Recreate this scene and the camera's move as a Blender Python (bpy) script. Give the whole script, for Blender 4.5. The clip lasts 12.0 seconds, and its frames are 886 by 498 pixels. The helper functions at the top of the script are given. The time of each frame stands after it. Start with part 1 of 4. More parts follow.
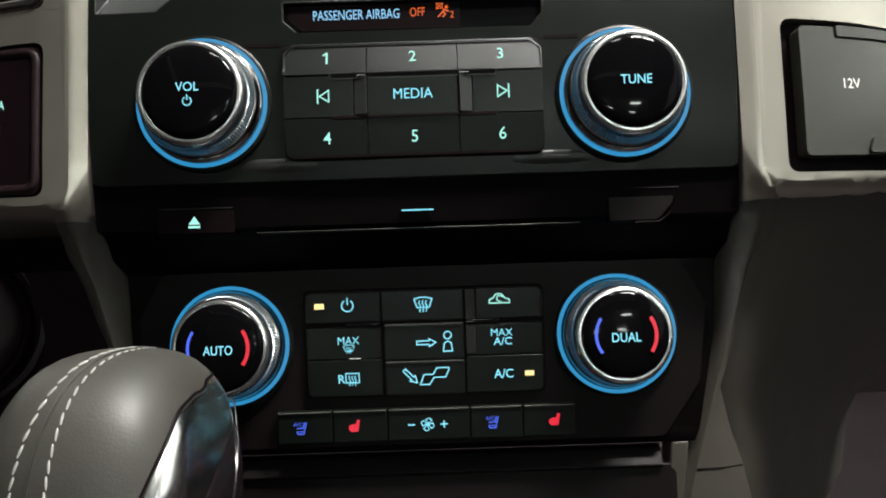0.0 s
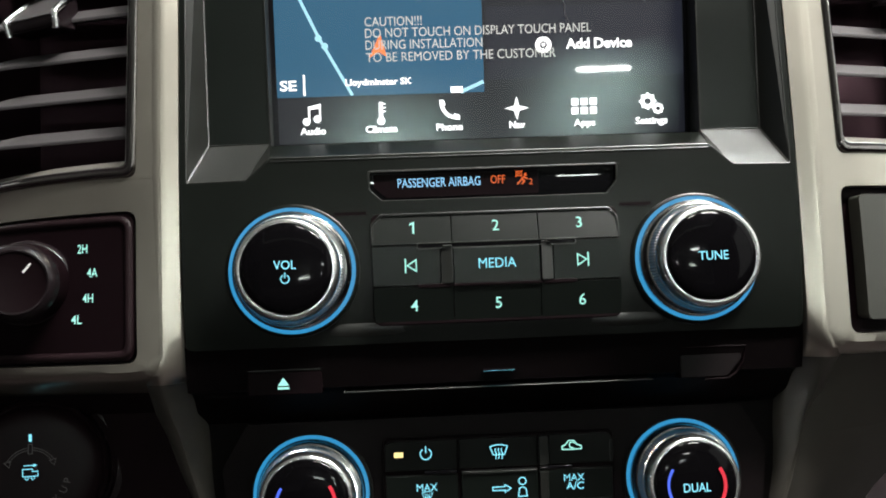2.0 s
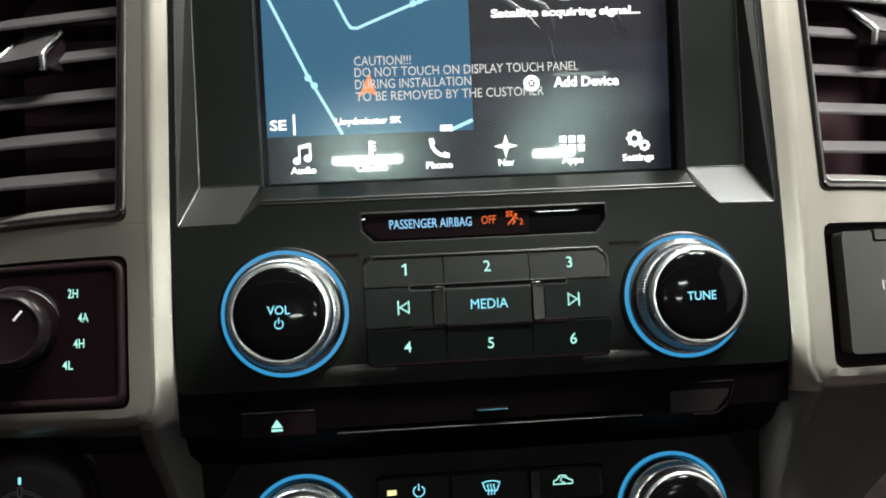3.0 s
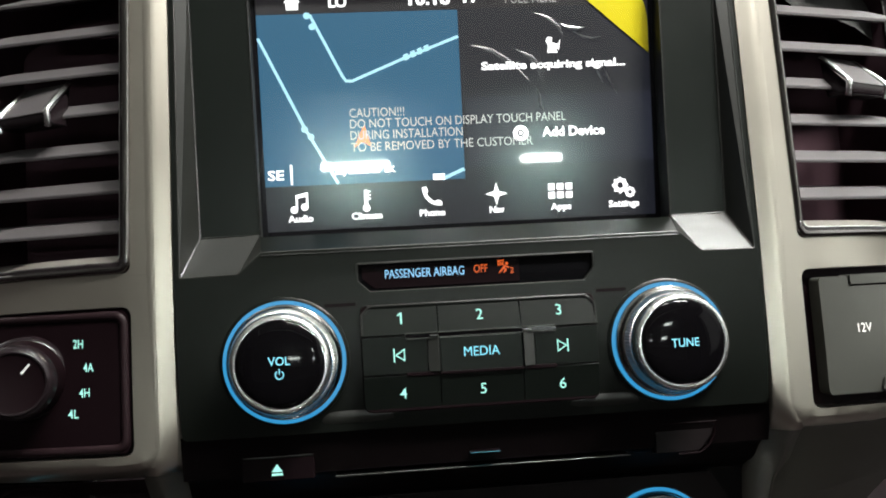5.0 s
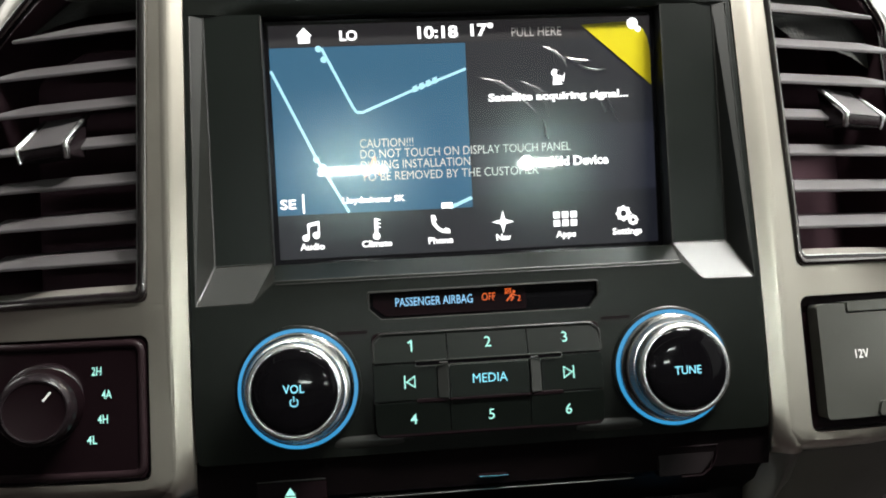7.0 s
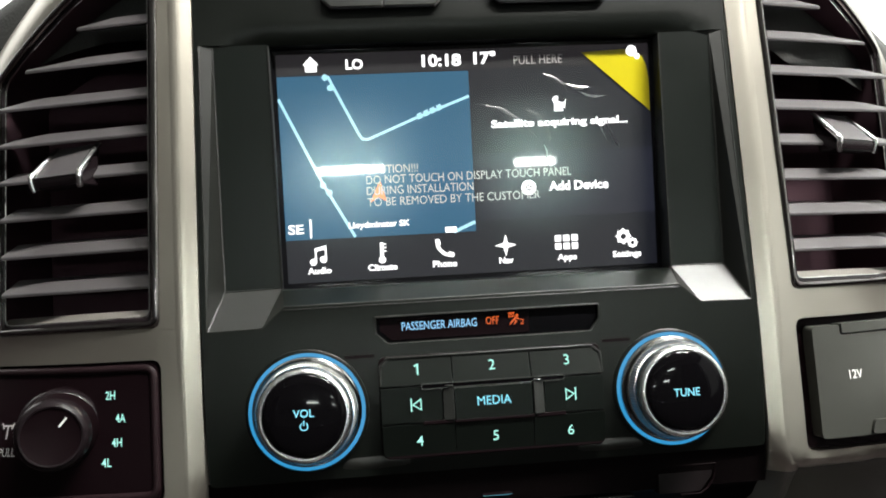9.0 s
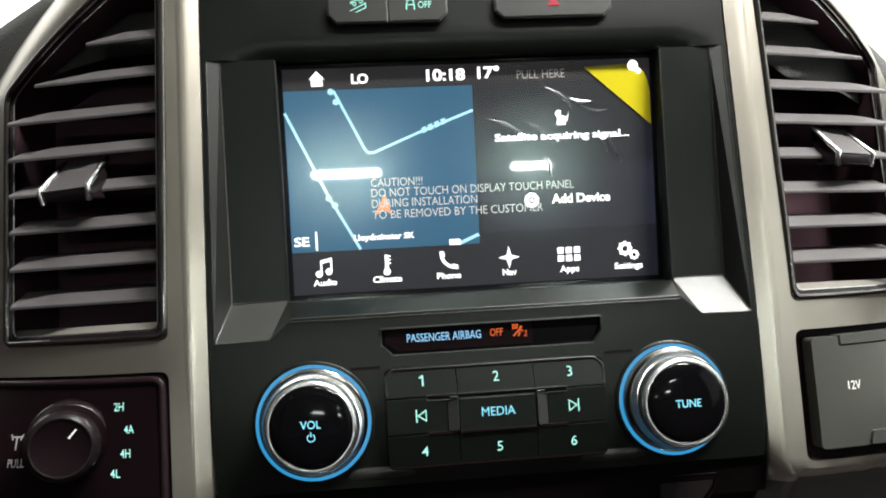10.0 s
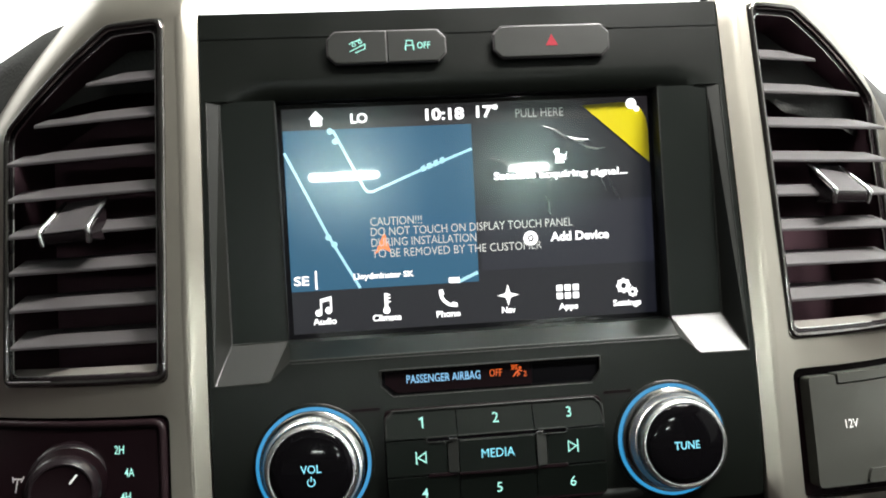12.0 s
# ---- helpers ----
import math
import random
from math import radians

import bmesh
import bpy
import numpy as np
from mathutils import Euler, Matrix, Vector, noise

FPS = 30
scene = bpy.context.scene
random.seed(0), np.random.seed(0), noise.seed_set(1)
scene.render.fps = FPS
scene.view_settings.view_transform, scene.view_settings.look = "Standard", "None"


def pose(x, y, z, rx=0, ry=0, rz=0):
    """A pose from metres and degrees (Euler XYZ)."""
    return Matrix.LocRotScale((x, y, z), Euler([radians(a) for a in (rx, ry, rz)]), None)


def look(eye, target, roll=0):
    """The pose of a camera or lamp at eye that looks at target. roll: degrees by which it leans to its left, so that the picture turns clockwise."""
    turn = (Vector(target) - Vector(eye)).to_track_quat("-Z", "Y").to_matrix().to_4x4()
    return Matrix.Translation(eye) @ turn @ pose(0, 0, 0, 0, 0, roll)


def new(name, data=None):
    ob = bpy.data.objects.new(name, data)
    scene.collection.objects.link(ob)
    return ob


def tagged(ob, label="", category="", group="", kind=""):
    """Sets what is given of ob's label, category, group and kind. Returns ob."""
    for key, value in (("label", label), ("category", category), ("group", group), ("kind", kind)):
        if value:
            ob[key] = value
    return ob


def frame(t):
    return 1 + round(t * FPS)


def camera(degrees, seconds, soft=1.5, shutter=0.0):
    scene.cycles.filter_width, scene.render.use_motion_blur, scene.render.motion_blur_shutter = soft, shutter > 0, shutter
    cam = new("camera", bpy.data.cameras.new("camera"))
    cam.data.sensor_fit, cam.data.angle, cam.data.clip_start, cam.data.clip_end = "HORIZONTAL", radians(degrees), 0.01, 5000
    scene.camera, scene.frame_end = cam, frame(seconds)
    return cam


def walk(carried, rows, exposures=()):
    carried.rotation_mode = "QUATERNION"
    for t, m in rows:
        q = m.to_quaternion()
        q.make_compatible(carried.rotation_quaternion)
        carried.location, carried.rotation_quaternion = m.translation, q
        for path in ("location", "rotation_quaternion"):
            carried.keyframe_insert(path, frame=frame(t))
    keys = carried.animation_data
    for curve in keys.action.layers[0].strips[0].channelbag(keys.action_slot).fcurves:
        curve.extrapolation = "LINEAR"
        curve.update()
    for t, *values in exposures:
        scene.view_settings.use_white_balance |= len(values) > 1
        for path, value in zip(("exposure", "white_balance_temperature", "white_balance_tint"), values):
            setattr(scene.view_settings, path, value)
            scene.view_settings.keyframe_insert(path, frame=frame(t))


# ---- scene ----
# The centre stack is laid out in millimetres on its own axes: x to the right,
# y into the dashboard, z up along the button face. PANEL leans them back.
PANEL = pose(0, 0, 1.12, -20, 0, 0)
LEVEL = pose(0, 0, 0, 0, -0.6, 0)
cam = camera(58.7, 12.0, soft=1.9)
# seconds, eye, target (decimetres on the stack's axes), roll
PATH = [
    (0, (0.076, -2.853, -0.764), (0.082, -0.858, -0.632), -2.5),
    (0.5, (-0.052, -2.899, -0.583), (-0.032, -0.904, -0.449), -2.5),
    (1, (-0.179, -2.947, -0.414), (-0.151, -0.951, -0.291), -2.5),
    (1.5, (-0.171, -2.98, -0.278), (-0.138, -0.985, -0.148), -2.6),
    (2, (-0.307, -3.01, -0.142), (-0.239, -1.016, -0.007), -2.9),
    (2.5, (-0.297, -3.033, -0.054), (-0.199, -1.04, 0.084), -3.2),
    (3, (-0.353, -3.042, 0.014), (-0.23, -1.05, 0.149), -3.5),
    (3.2, (-0.339, -3.08, 0.053), (-0.207, -1.089, 0.189), -3.7),
    (5, (-0.371, -3.169, 0.19), (-0.218, -1.18, 0.332), -3.9),
    (5.5, (-0.358, -3.194, 0.217), (-0.203, -1.206, 0.364), -3.9),
    (6, (-0.377, -3.23, 0.257), (-0.219, -1.242, 0.405), -3.9),
    (6.5, (-0.389, -3.253, 0.282), (-0.231, -1.265, 0.428), -3.9),
    (7, (-0.423, -3.261, 0.292), (-0.261, -1.274, 0.443), -3.9),
    (9, (-0.457, -3.351, 0.404), (-0.287, -1.364, 0.55), -4.1),
    (9.5, (-0.464, -3.37, 0.432), (-0.29, -1.383, 0.577), -4.1),
    (10, (-0.493, -3.395, 0.444), (-0.314, -1.409, 0.598), -4.1),
    (10.5, (-0.497, -3.415, 0.457), (-0.316, -1.429, 0.612), -4.2),
    (11, (-0.512, -3.416, 0.46), (-0.328, -1.43, 0.614), -4.2),
    (11.5, (-0.494, -3.433, 0.582), (-0.31, -1.447, 0.732), -4.2),
    (12, (-0.492, -3.421, 0.621), (-0.306, -1.436, 0.776), -4.2),
]


def placed(eye, target, roll):
    m = look([0.1 * c for c in eye], [0.1 * c for c in target], roll)
    return PANEL @ LEVEL @ m


walk(cam, [(t, placed(eye, target, roll)) for t, eye, target, roll in PATH],
     exposures=((0.0, 0.17), (3.0, 0.31), (5.0, 0.35), (12.0, 0.33)))

# ---------------------------------------------------------------- light
world = bpy.data.worlds.new("workshop_light")
scene.world = world
world.use_nodes = True
wbg = world.node_tree.nodes["Background"]
wbg.inputs["Color"].default_value = (1.0, 0.99, 0.94, 1)
wbg.inputs["Strength"].default_value = 0.075
KEY_WATTS, FILL_WATTS = 2.8, 9.8

# ---------------------------------------------------------------- materials


def nodes_of(name):
    m = bpy.data.materials.new(name)
    m.use_nodes = True
    t = m.node_tree
    return m, t, t.nodes["Principled BSDF"]


def surface(name, color, rough, metal=0.0, grain=0.0, grain_size=0.6, mottle=0.0, coat=0.0, spec=0.5):
    """A plain finish with fine grain (size in mm) and broad mottling in colour and gloss."""
    m, t, p = nodes_of(name)
    p.inputs["Metallic"].default_value = metal
    p.inputs["Roughness"].default_value = rough
    p.inputs["Coat Weight"].default_value = coat
    p.inputs["Coat Roughness"].default_value = 0.08
    p.inputs["Specular IOR Level"].default_value = spec
    tc = t.nodes.new("ShaderNodeTexCoord")
    big = t.nodes.new("ShaderNodeTexNoise")
    big.inputs["Scale"].default_value = 45.0
    big.inputs["Detail"].default_value = 6.0
    t.links.new(tc.outputs["Object"], big.inputs["Vector"])
    mix = t.nodes.new("ShaderNodeMix")
    mix.data_type = "RGBA"
    a = [c * (1 - mottle) for c in color]
    b = [min(1.0, c * (1 + mottle)) for c in color]
    mix.inputs["A"].default_value = (*a, 1)
    mix.inputs["B"].default_value = (*b, 1)
    t.links.new(big.outputs["Fac"], mix.inputs["Factor"])
    t.links.new(mix.outputs["Result"], p.inputs["Base Color"])
    rm = t.nodes.new("ShaderNodeMapRange")
    rm.inputs["To Min"].default_value = max(0.0, rough * (1 - 0.5 * mottle) - 0.01)
    rm.inputs["To Max"].default_value = min(1.0, rough * (1 + 0.5 * mottle) + 0.02)
    t.links.new(big.outputs["Fac"], rm.inputs["Value"])
    t.links.new(rm.outputs["Result"], p.inputs["Roughness"])
    if grain:
        fine = t.nodes.new("ShaderNodeTexVoronoi")
        fine.inputs["Scale"].default_value = 1000.0 / grain_size
        bump = t.nodes.new("ShaderNodeBump")
        bump.inputs["Strength"].default_value = grain
        bump.inputs["Distance"].default_value = 0.0002
        t.links.new(tc.outputs["Object"], fine.inputs["Vector"])
        t.links.new(fine.outputs["Distance"], bump.inputs["Height"])
        t.links.new(bump.outputs["Normal"], p.inputs["Normal"])
    return m


def lit(name, color, strength, base=(0.02, 0.02, 0.02), rough=0.35):
    """A lit symbol, lamp or display area: gives off light of its own colour."""
    m, t, p = nodes_of(name)
    p.inputs["Base Color"].default_value = (*base, 1)
    p.inputs["Roughness"].default_value = rough
    p.inputs["Specular IOR Level"].default_value = 0.15 if rough > 0.3 else 0.3
    p.inputs["Emission Color"].default_value = (*color, 1)
    p.inputs["Emission Strength"].default_value = strength
    return m


BLACK = surface("black_grained_plastic", (0.0031, 0.0039, 0.0031), 0.3, grain=0.12, grain_size=0.5, mottle=0.2, spec=0.21)
SATIN = surface("satin_black_plastic", (0.009, 0.0095, 0.0082), 0.36, grain=0.12, grain_size=0.4, mottle=0.15, spec=0.5)
KEY = surface("black_key_plastic", (0.0031, 0.0044, 0.0035), 0.3, grain=0.08, grain_size=0.4, mottle=0.15, spec=0.27)
DEEP = surface("deep_black_plastic", (0.0042, 0.0017, 0.0024), 0.5, mottle=0.2, spec=0.06)
GLOSS = surface("gloss_black_plastic", (0.004, 0.004, 0.005), 0.04, mottle=0.1)
SMOKE = surface("smoked_glass_black", (0.003, 0.003, 0.0035), 0.015, mottle=0.02, spec=0.12)
SILVER = surface("silver_painted_trim", (0.5, 0.468, 0.405), 0.31, metal=0.95, grain=0.03, grain_size=0.25, mottle=0.06)
CHROME = surface("chrome", (0.75, 0.75, 0.74), 0.09, metal=1.0, mottle=0.04)
BRUSHED = surface("satin_metal", (0.5, 0.5, 0.48), 0.3, metal=0.9, mottle=0.08)
SLAT = surface("slat_grey_plastic", (0.06, 0.055, 0.057), 0.42, grain=0.1, grain_size=0.4, mottle=0.12)
DOOR = surface("grey_grained_plastic", (0.026, 0.0268, 0.0225), 0.48, grain=0.15, grain_size=0.5, mottle=0.12)
KNEE = surface("grey_soft_plastic", (0.05, 0.044, 0.037), 0.55, grain=0.3, grain_size=0.8, mottle=0.2)
PAD = surface("black_leather_grain_pad", (0.04, 0.04, 0.038), 0.55, grain=1.0, grain_size=1.6, mottle=0.2)
LEATHER = surface("grey_leather", (0.038, 0.036, 0.031), 0.47, grain=0.14, grain_size=0.7, mottle=0.3, spec=0.45)
RIM = surface("polished_rim_metal", (0.9, 0.9, 0.89), 0.26, metal=1.0, mottle=0.05)
CAPBLACK = surface("piano_black_cap", (0.002, 0.0018, 0.0022), 0.05, mottle=0.1, spec=0.09)
BASEMETAL = surface("smoked_metal", (0.5, 0.5, 0.49), 0.16, metal=1.0, mottle=0.1)
LEGGREY = surface("brown_grey_plastic", (0.06, 0.054, 0.046), 0.4, grain=0.1, grain_size=0.4, mottle=0.12)
SILL = surface("satin_sill_metal", (0.4, 0.37, 0.34), 0.3, metal=0.7, mottle=0.05)
BRIGHT = surface("bright_chrome", (0.95, 0.95, 0.94), 0.17, metal=1.0, mottle=0.05)
DARKCHROME = surface("dark_chrome", (0.2, 0.185, 0.18), 0.12, metal=1.0, mottle=0.08)
THREAD = surface("white_thread", (0.32, 0.32, 0.3), 0.75, mottle=0.15)
YELLOW = surface("yellow_film_tab", (0.41, 0.355, 0.003), 0.4, mottle=0.05, spec=0.2)
PRINT = surface("grey_film_print", (0.45, 0.46, 0.45), 0.5)
MARK = surface("grey_print", (0.6, 0.6, 0.58), 0.6)
DIM = surface("dim_grey_print", (0.16, 0.15, 0.15), 0.6)
# lighter than KEY: paints in the light that ridges, lips and edges catch
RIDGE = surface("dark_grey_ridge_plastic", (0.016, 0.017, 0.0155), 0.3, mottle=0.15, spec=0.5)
BODY = surface("dull_black_plastic", (0.006, 0.0042, 0.0046), 0.42, grain=0.1, grain_size=0.5, mottle=0.2, spec=0.1)
DUCT = surface("dark_duct_plastic", (0.06, 0.034, 0.042), 0.8, mottle=0.2, spec=0.03)
UNDER = surface("dark_underdash_plastic", (0.011, 0.0058, 0.007), 0.42, grain=0.1, grain_size=0.6, mottle=0.2, spec=0.14)
GRIPBLACK = surface("black_dial_plastic", (0.008, 0.0055, 0.0065), 0.25, mottle=0.2, spec=0.25)
LINE = surface("clear_chrome", (0.9, 0.9, 0.88), 0.06, metal=1.0, mottle=0.05)
FADED = surface("faded_grey_print", (0.3, 0.28, 0.28), 0.6, mottle=0.1)
LINER = surface("grey_fabric_lining", (0.36, 0.36, 0.33), 0.9, grain=0.3, grain_size=1.5, mottle=0.1)
DARKTRIM = surface("cab_dark_plastic", (0.016, 0.0105, 0.012), 0.55, mottle=0.15, spec=0.25)
TEAL = lit("teal_backlight", (0.40, 0.93, 0.80), 1.0)
CYAN = lit("cyan_backlight", (0.22, 0.70, 0.86), 1.15)
RING = lit("blue_ring_light", (0.035, 0.36, 0.72), 0.66)
RED = lit("red_backlight", (0.9, 0.02, 0.05), 0.8)
BLUE = lit("blue_backlight", (0.07, 0.15, 0.95), 0.9)
ORANGE = lit("orange_backlight", (0.9, 0.14, 0.02), 0.8)
SKYBLUE = lit("pale_blue_backlight", (0.28, 0.62, 0.95), 0.95)
AMBER = lit("amber_lamp", (1.0, 0.8, 0.32), 1.2)
HAZRED = lit("hazard_red", (0.55, 0.01, 0.035), 0.9)
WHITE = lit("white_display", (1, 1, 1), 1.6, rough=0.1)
MAPBLUE = lit("map_blue", (0.017, 0.098, 0.18), 1.0, rough=0.03)
INSERT = surface("worn_chrome", (0.85, 0.85, 0.84), 0.2, metal=1.0, mottle=0.1)
ROADS = lit("map_road", (0.42, 0.78, 0.95), 1.0, rough=0.1)
DARKPIX = lit("dark_display", (0.0048, 0.0055, 0.0105), 1.0, rough=0.03)
DARKBAR = lit("dark_bar_display", (0.013, 0.011, 0.013), 1.0, rough=0.03)
ARROW = lit("orange_display", (0.95, 0.25, 0.08), 1.0, rough=0.1)


def sheer(name, share, rough, color=(1, 1, 1)):
    """Clear film: mostly seen through, with a share of hazy gloss."""
    m, t, p = nodes_of(name)
    t.nodes.remove(p)
    clear = t.nodes.new("ShaderNodeBsdfTransparent")
    gloss = t.nodes.new("ShaderNodeBsdfGlossy")
    gloss.inputs["Color"].default_value = (*color, 1)
    gloss.inputs["Roughness"].default_value = rough
    gloss.distribution = "BECKMANN"
    mix = t.nodes.new("ShaderNodeMixShader")
    mix.inputs[0].default_value = share
    t.links.new(clear.outputs[0], mix.inputs[1])
    t.links.new(gloss.outputs[0], mix.inputs[2])
    t.links.new(mix.outputs[0], t.nodes["Material Output"].inputs[0])
    return m


FILM = sheer("clear_film", 0.038, 0.17, (0.8, 1.0, 1.0))
CREASE = sheer("creased_film", 0.45, 0.3)
SOFTCREASE = sheer("softly_creased_film", 0.09, 0.4)
LENS = lit("lamp_lens", (1.0, 0.98, 0.93), 12.0)
TUBE = lit("tube_light", (0.9, 1.0, 0.94), 140.0)

# ---------------------------------------------------------------- mesh helpers (millimetres)
MM = 0.001


def at(x, y, z, rx=0, ry=0, rz=0):
    return PANEL @ pose(x * MM, y * MM, z * MM, rx, ry, rz)


def thing(name, m, label, category, group="", kind=""):
    ob = new(name)
    ob.empty_display_size = 0.01
    ob.matrix_world = m
    return tagged(ob, label, category, group, kind)


def part(name, bm, mat, parent, label="", smooth=False, bevel=0.0, m=None, seg=2):
    """Links a bmesh in millimetres as one mesh object under a thing or a part."""
    bmesh.ops.recalc_face_normals(bm, faces=bm.faces)
    bmesh.ops.scale(bm, vec=(MM, MM, MM), verts=bm.verts)
    me = bpy.data.meshes.new(name)
    bm.to_mesh(me)
    bm.free()
    me.materials.append(mat)
    ob = new(name, me)
    if parent is not None:
        ob.parent = parent
    if m is not None:
        ob.matrix_basis = m
    if smooth or bevel:
        for f in me.polygons:
            f.use_smooth = True
    if bevel:
        b = ob.modifiers.new("round", "BEVEL")
        b.width, b.segments, b.limit_method, b.angle_limit = bevel * MM, seg, "ANGLE", radians(35)
        b.harden_normals = True
    elif smooth:
        me.set_sharp_from_angle(angle=radians(40))
    if label:
        tagged(ob, label)
    return ob


def rounded(points, radii, n=4):
    """An outline with its corners rounded. radii: one, or one a corner."""
    if not isinstance(radii, (list, tuple)):
        radii = [radii] * len(points)
    out = []
    k = len(points)
    for i in range(k):
        p, a, b = (Vector(points[j]) for j in (i, i - 1, (i + 1) % k))
        r = radii[i]
        if r <= 0:
            out.append(tuple(p))
            continue
        da, db = (a - p).normalized(), (b - p).normalized()
        half = da.angle(db) / 2
        d = min(r / math.tan(half), 0.49 * (a - p).length, 0.49 * (b - p).length)
        s, e = p + da * d, p + db * d
        for j in range(n + 1):
            u = j / n
            out.append(tuple((1 - u) ** 2 * s + 2 * u * (1 - u) * p + u * u * e))
    return out


def rect(x0, z0, x1, z1, r=1.0, n=4):
    return rounded([(x0, z0), (x1, z0), (x1, z1), (x0, z1)], r, n)


def dense(loop, step):
    out = []
    k = len(loop)
    for i in range(k):
        a, b = Vector(loop[i]), Vector(loop[(i + 1) % k])
        m = max(1, int((b - a).length / step))
        out += [tuple(a.lerp(b, j / m)) for j in range(m)]
    return out


def plate(outline, y0, depth, holes=(), warp=None, step=0.0):
    """A flat or warped plate: outline and holes in (x, z), its front at y0, its back depth further in."""
    bm = bmesh.new()
    rings = []
    for loop in (outline, *holes):
        if step:
            loop = dense(loop, step)
        vs = [bm.verts.new((x, y0 + (warp(x, z) if warp else 0), z)) for x, z in loop]
        rings.append([bm.edges.new((vs[i - 1], vs[i])) for i in range(len(vs))])
    edges = [e for ring in rings for e in ring]
    if len(rings) == 1:
        bm.faces.new([e.verts[0] for e in edges]) if not warp else bmesh.ops.triangle_fill(bm, use_beauty=True, edges=edges, normal=(0, -1, 0))
    else:
        bmesh.ops.triangle_fill(bm, use_beauty=True, edges=edges, normal=(0, -1, 0))
    if warp and step:
        for _ in range(3):
            long = [e for e in bm.edges if e.calc_length() > 1.6 * step and len(e.link_faces) == 2]
            if long:
                bmesh.ops.subdivide_edges(bm, edges=long, cuts=1)
                bmesh.ops.triangulate(bm, faces=[f for f in bm.faces if len(f.verts) > 3])
                bmesh.ops.beautify_fill(bm, faces=bm.faces, edges=[e for e in bm.edges if len(e.link_faces) == 2])
        for v in bm.verts:
            v.co.y = y0 + warp(v.co.x, v.co.z)
    if depth:
        front = list(bm.faces)
        got = bmesh.ops.extrude_face_region(bm, geom=front, use_keep_orig=True)
        for g in got["geom"]:
            if isinstance(g, bmesh.types.BMVert):
                g.co.y += depth
    return bm


def block(x0, x1, y0, y1, z0, z1, bm=None):
    bm = bm or bmesh.new()
    v = [bm.verts.new((x, y, z)) for x in (x0, x1) for y in (y0, y1) for z in (z0, z1)]
    for q in ((0, 1, 3, 2), (4, 6, 7, 5), (0, 4, 5, 1), (2, 3, 7, 6), (0, 2, 6, 4), (1, 5, 7, 3)):
        bm.faces.new([v[i] for i in q])
    return bm


def loft(sections, closed=True, caps=True):
    """Skins a list of loops of equal length."""
    bm = bmesh.new()
    rows = [[bm.verts.new(p) for p in s] for s in sections]
    n = len(rows[0])
    for a, b in zip(rows, rows[1:]):
        for i in range(n if closed else n - 1):
            j = (i + 1) % n
            bm.faces.new((a[i], a[j], b[j], b[i]))
    if caps and closed:
        bm.faces.new(rows[0])
        bm.faces.new(rows[-1][::-1])
    return bm


def turned(profile, n=64, ribs=0.0):
    """A turned solid about the y axis: profile of (radius, y). ribs: depth of fine knurling."""
    rows = []
    for r, y in profile:
        row = []
        for i in range(n):
            a = 2 * math.pi * i / n
            rr = r - (ribs if i % 2 else 0)
            row.append((rr * math.cos(a), y, rr * math.sin(a)))
        rows.append(row)
    return loft(rows)


def annulus(r0, r1, y0, y1, n=72):
    return loft([[(r * math.cos(2 * math.pi * i / n), y, r * math.sin(2 * math.pi * i / n)) for i in range(n)]
                 for r, y in ((r0, y1), (r0, y0), (r1, y0), (r1, y1), (r0, y1))], caps=False)


def tube(path, r, n=8, closed=False, flat=1.0):
    """A round bar along a path of 3D points."""
    pts = [Vector(p) for p in path]
    k = len(pts)
    sections = []
    for i in range(k):
        a = pts[i - 1] if (i or closed) else pts[i]
        b = pts[(i + 1) % k] if (i < k - 1 or closed) else pts[i]
        d = (b - a).normalized()
        side = d.cross(Vector((0, 1, 0)))
        side = side.normalized() if side.length > 1e-4 else Vector((1, 0, 0))
        up = side.cross(d).normalized()
        sections.append([pts[i] + r * (math.cos(2 * math.pi * j / n) * side + flat * math.sin(2 * math.pi * j / n) * up) for j in range(n)])
    if closed:
        sections.append(sections[0])
        bm = loft(sections, caps=False)
        bmesh.ops.remove_doubles(bm, verts=bm.verts, dist=1e-4)
        return bm
    return loft(sections)


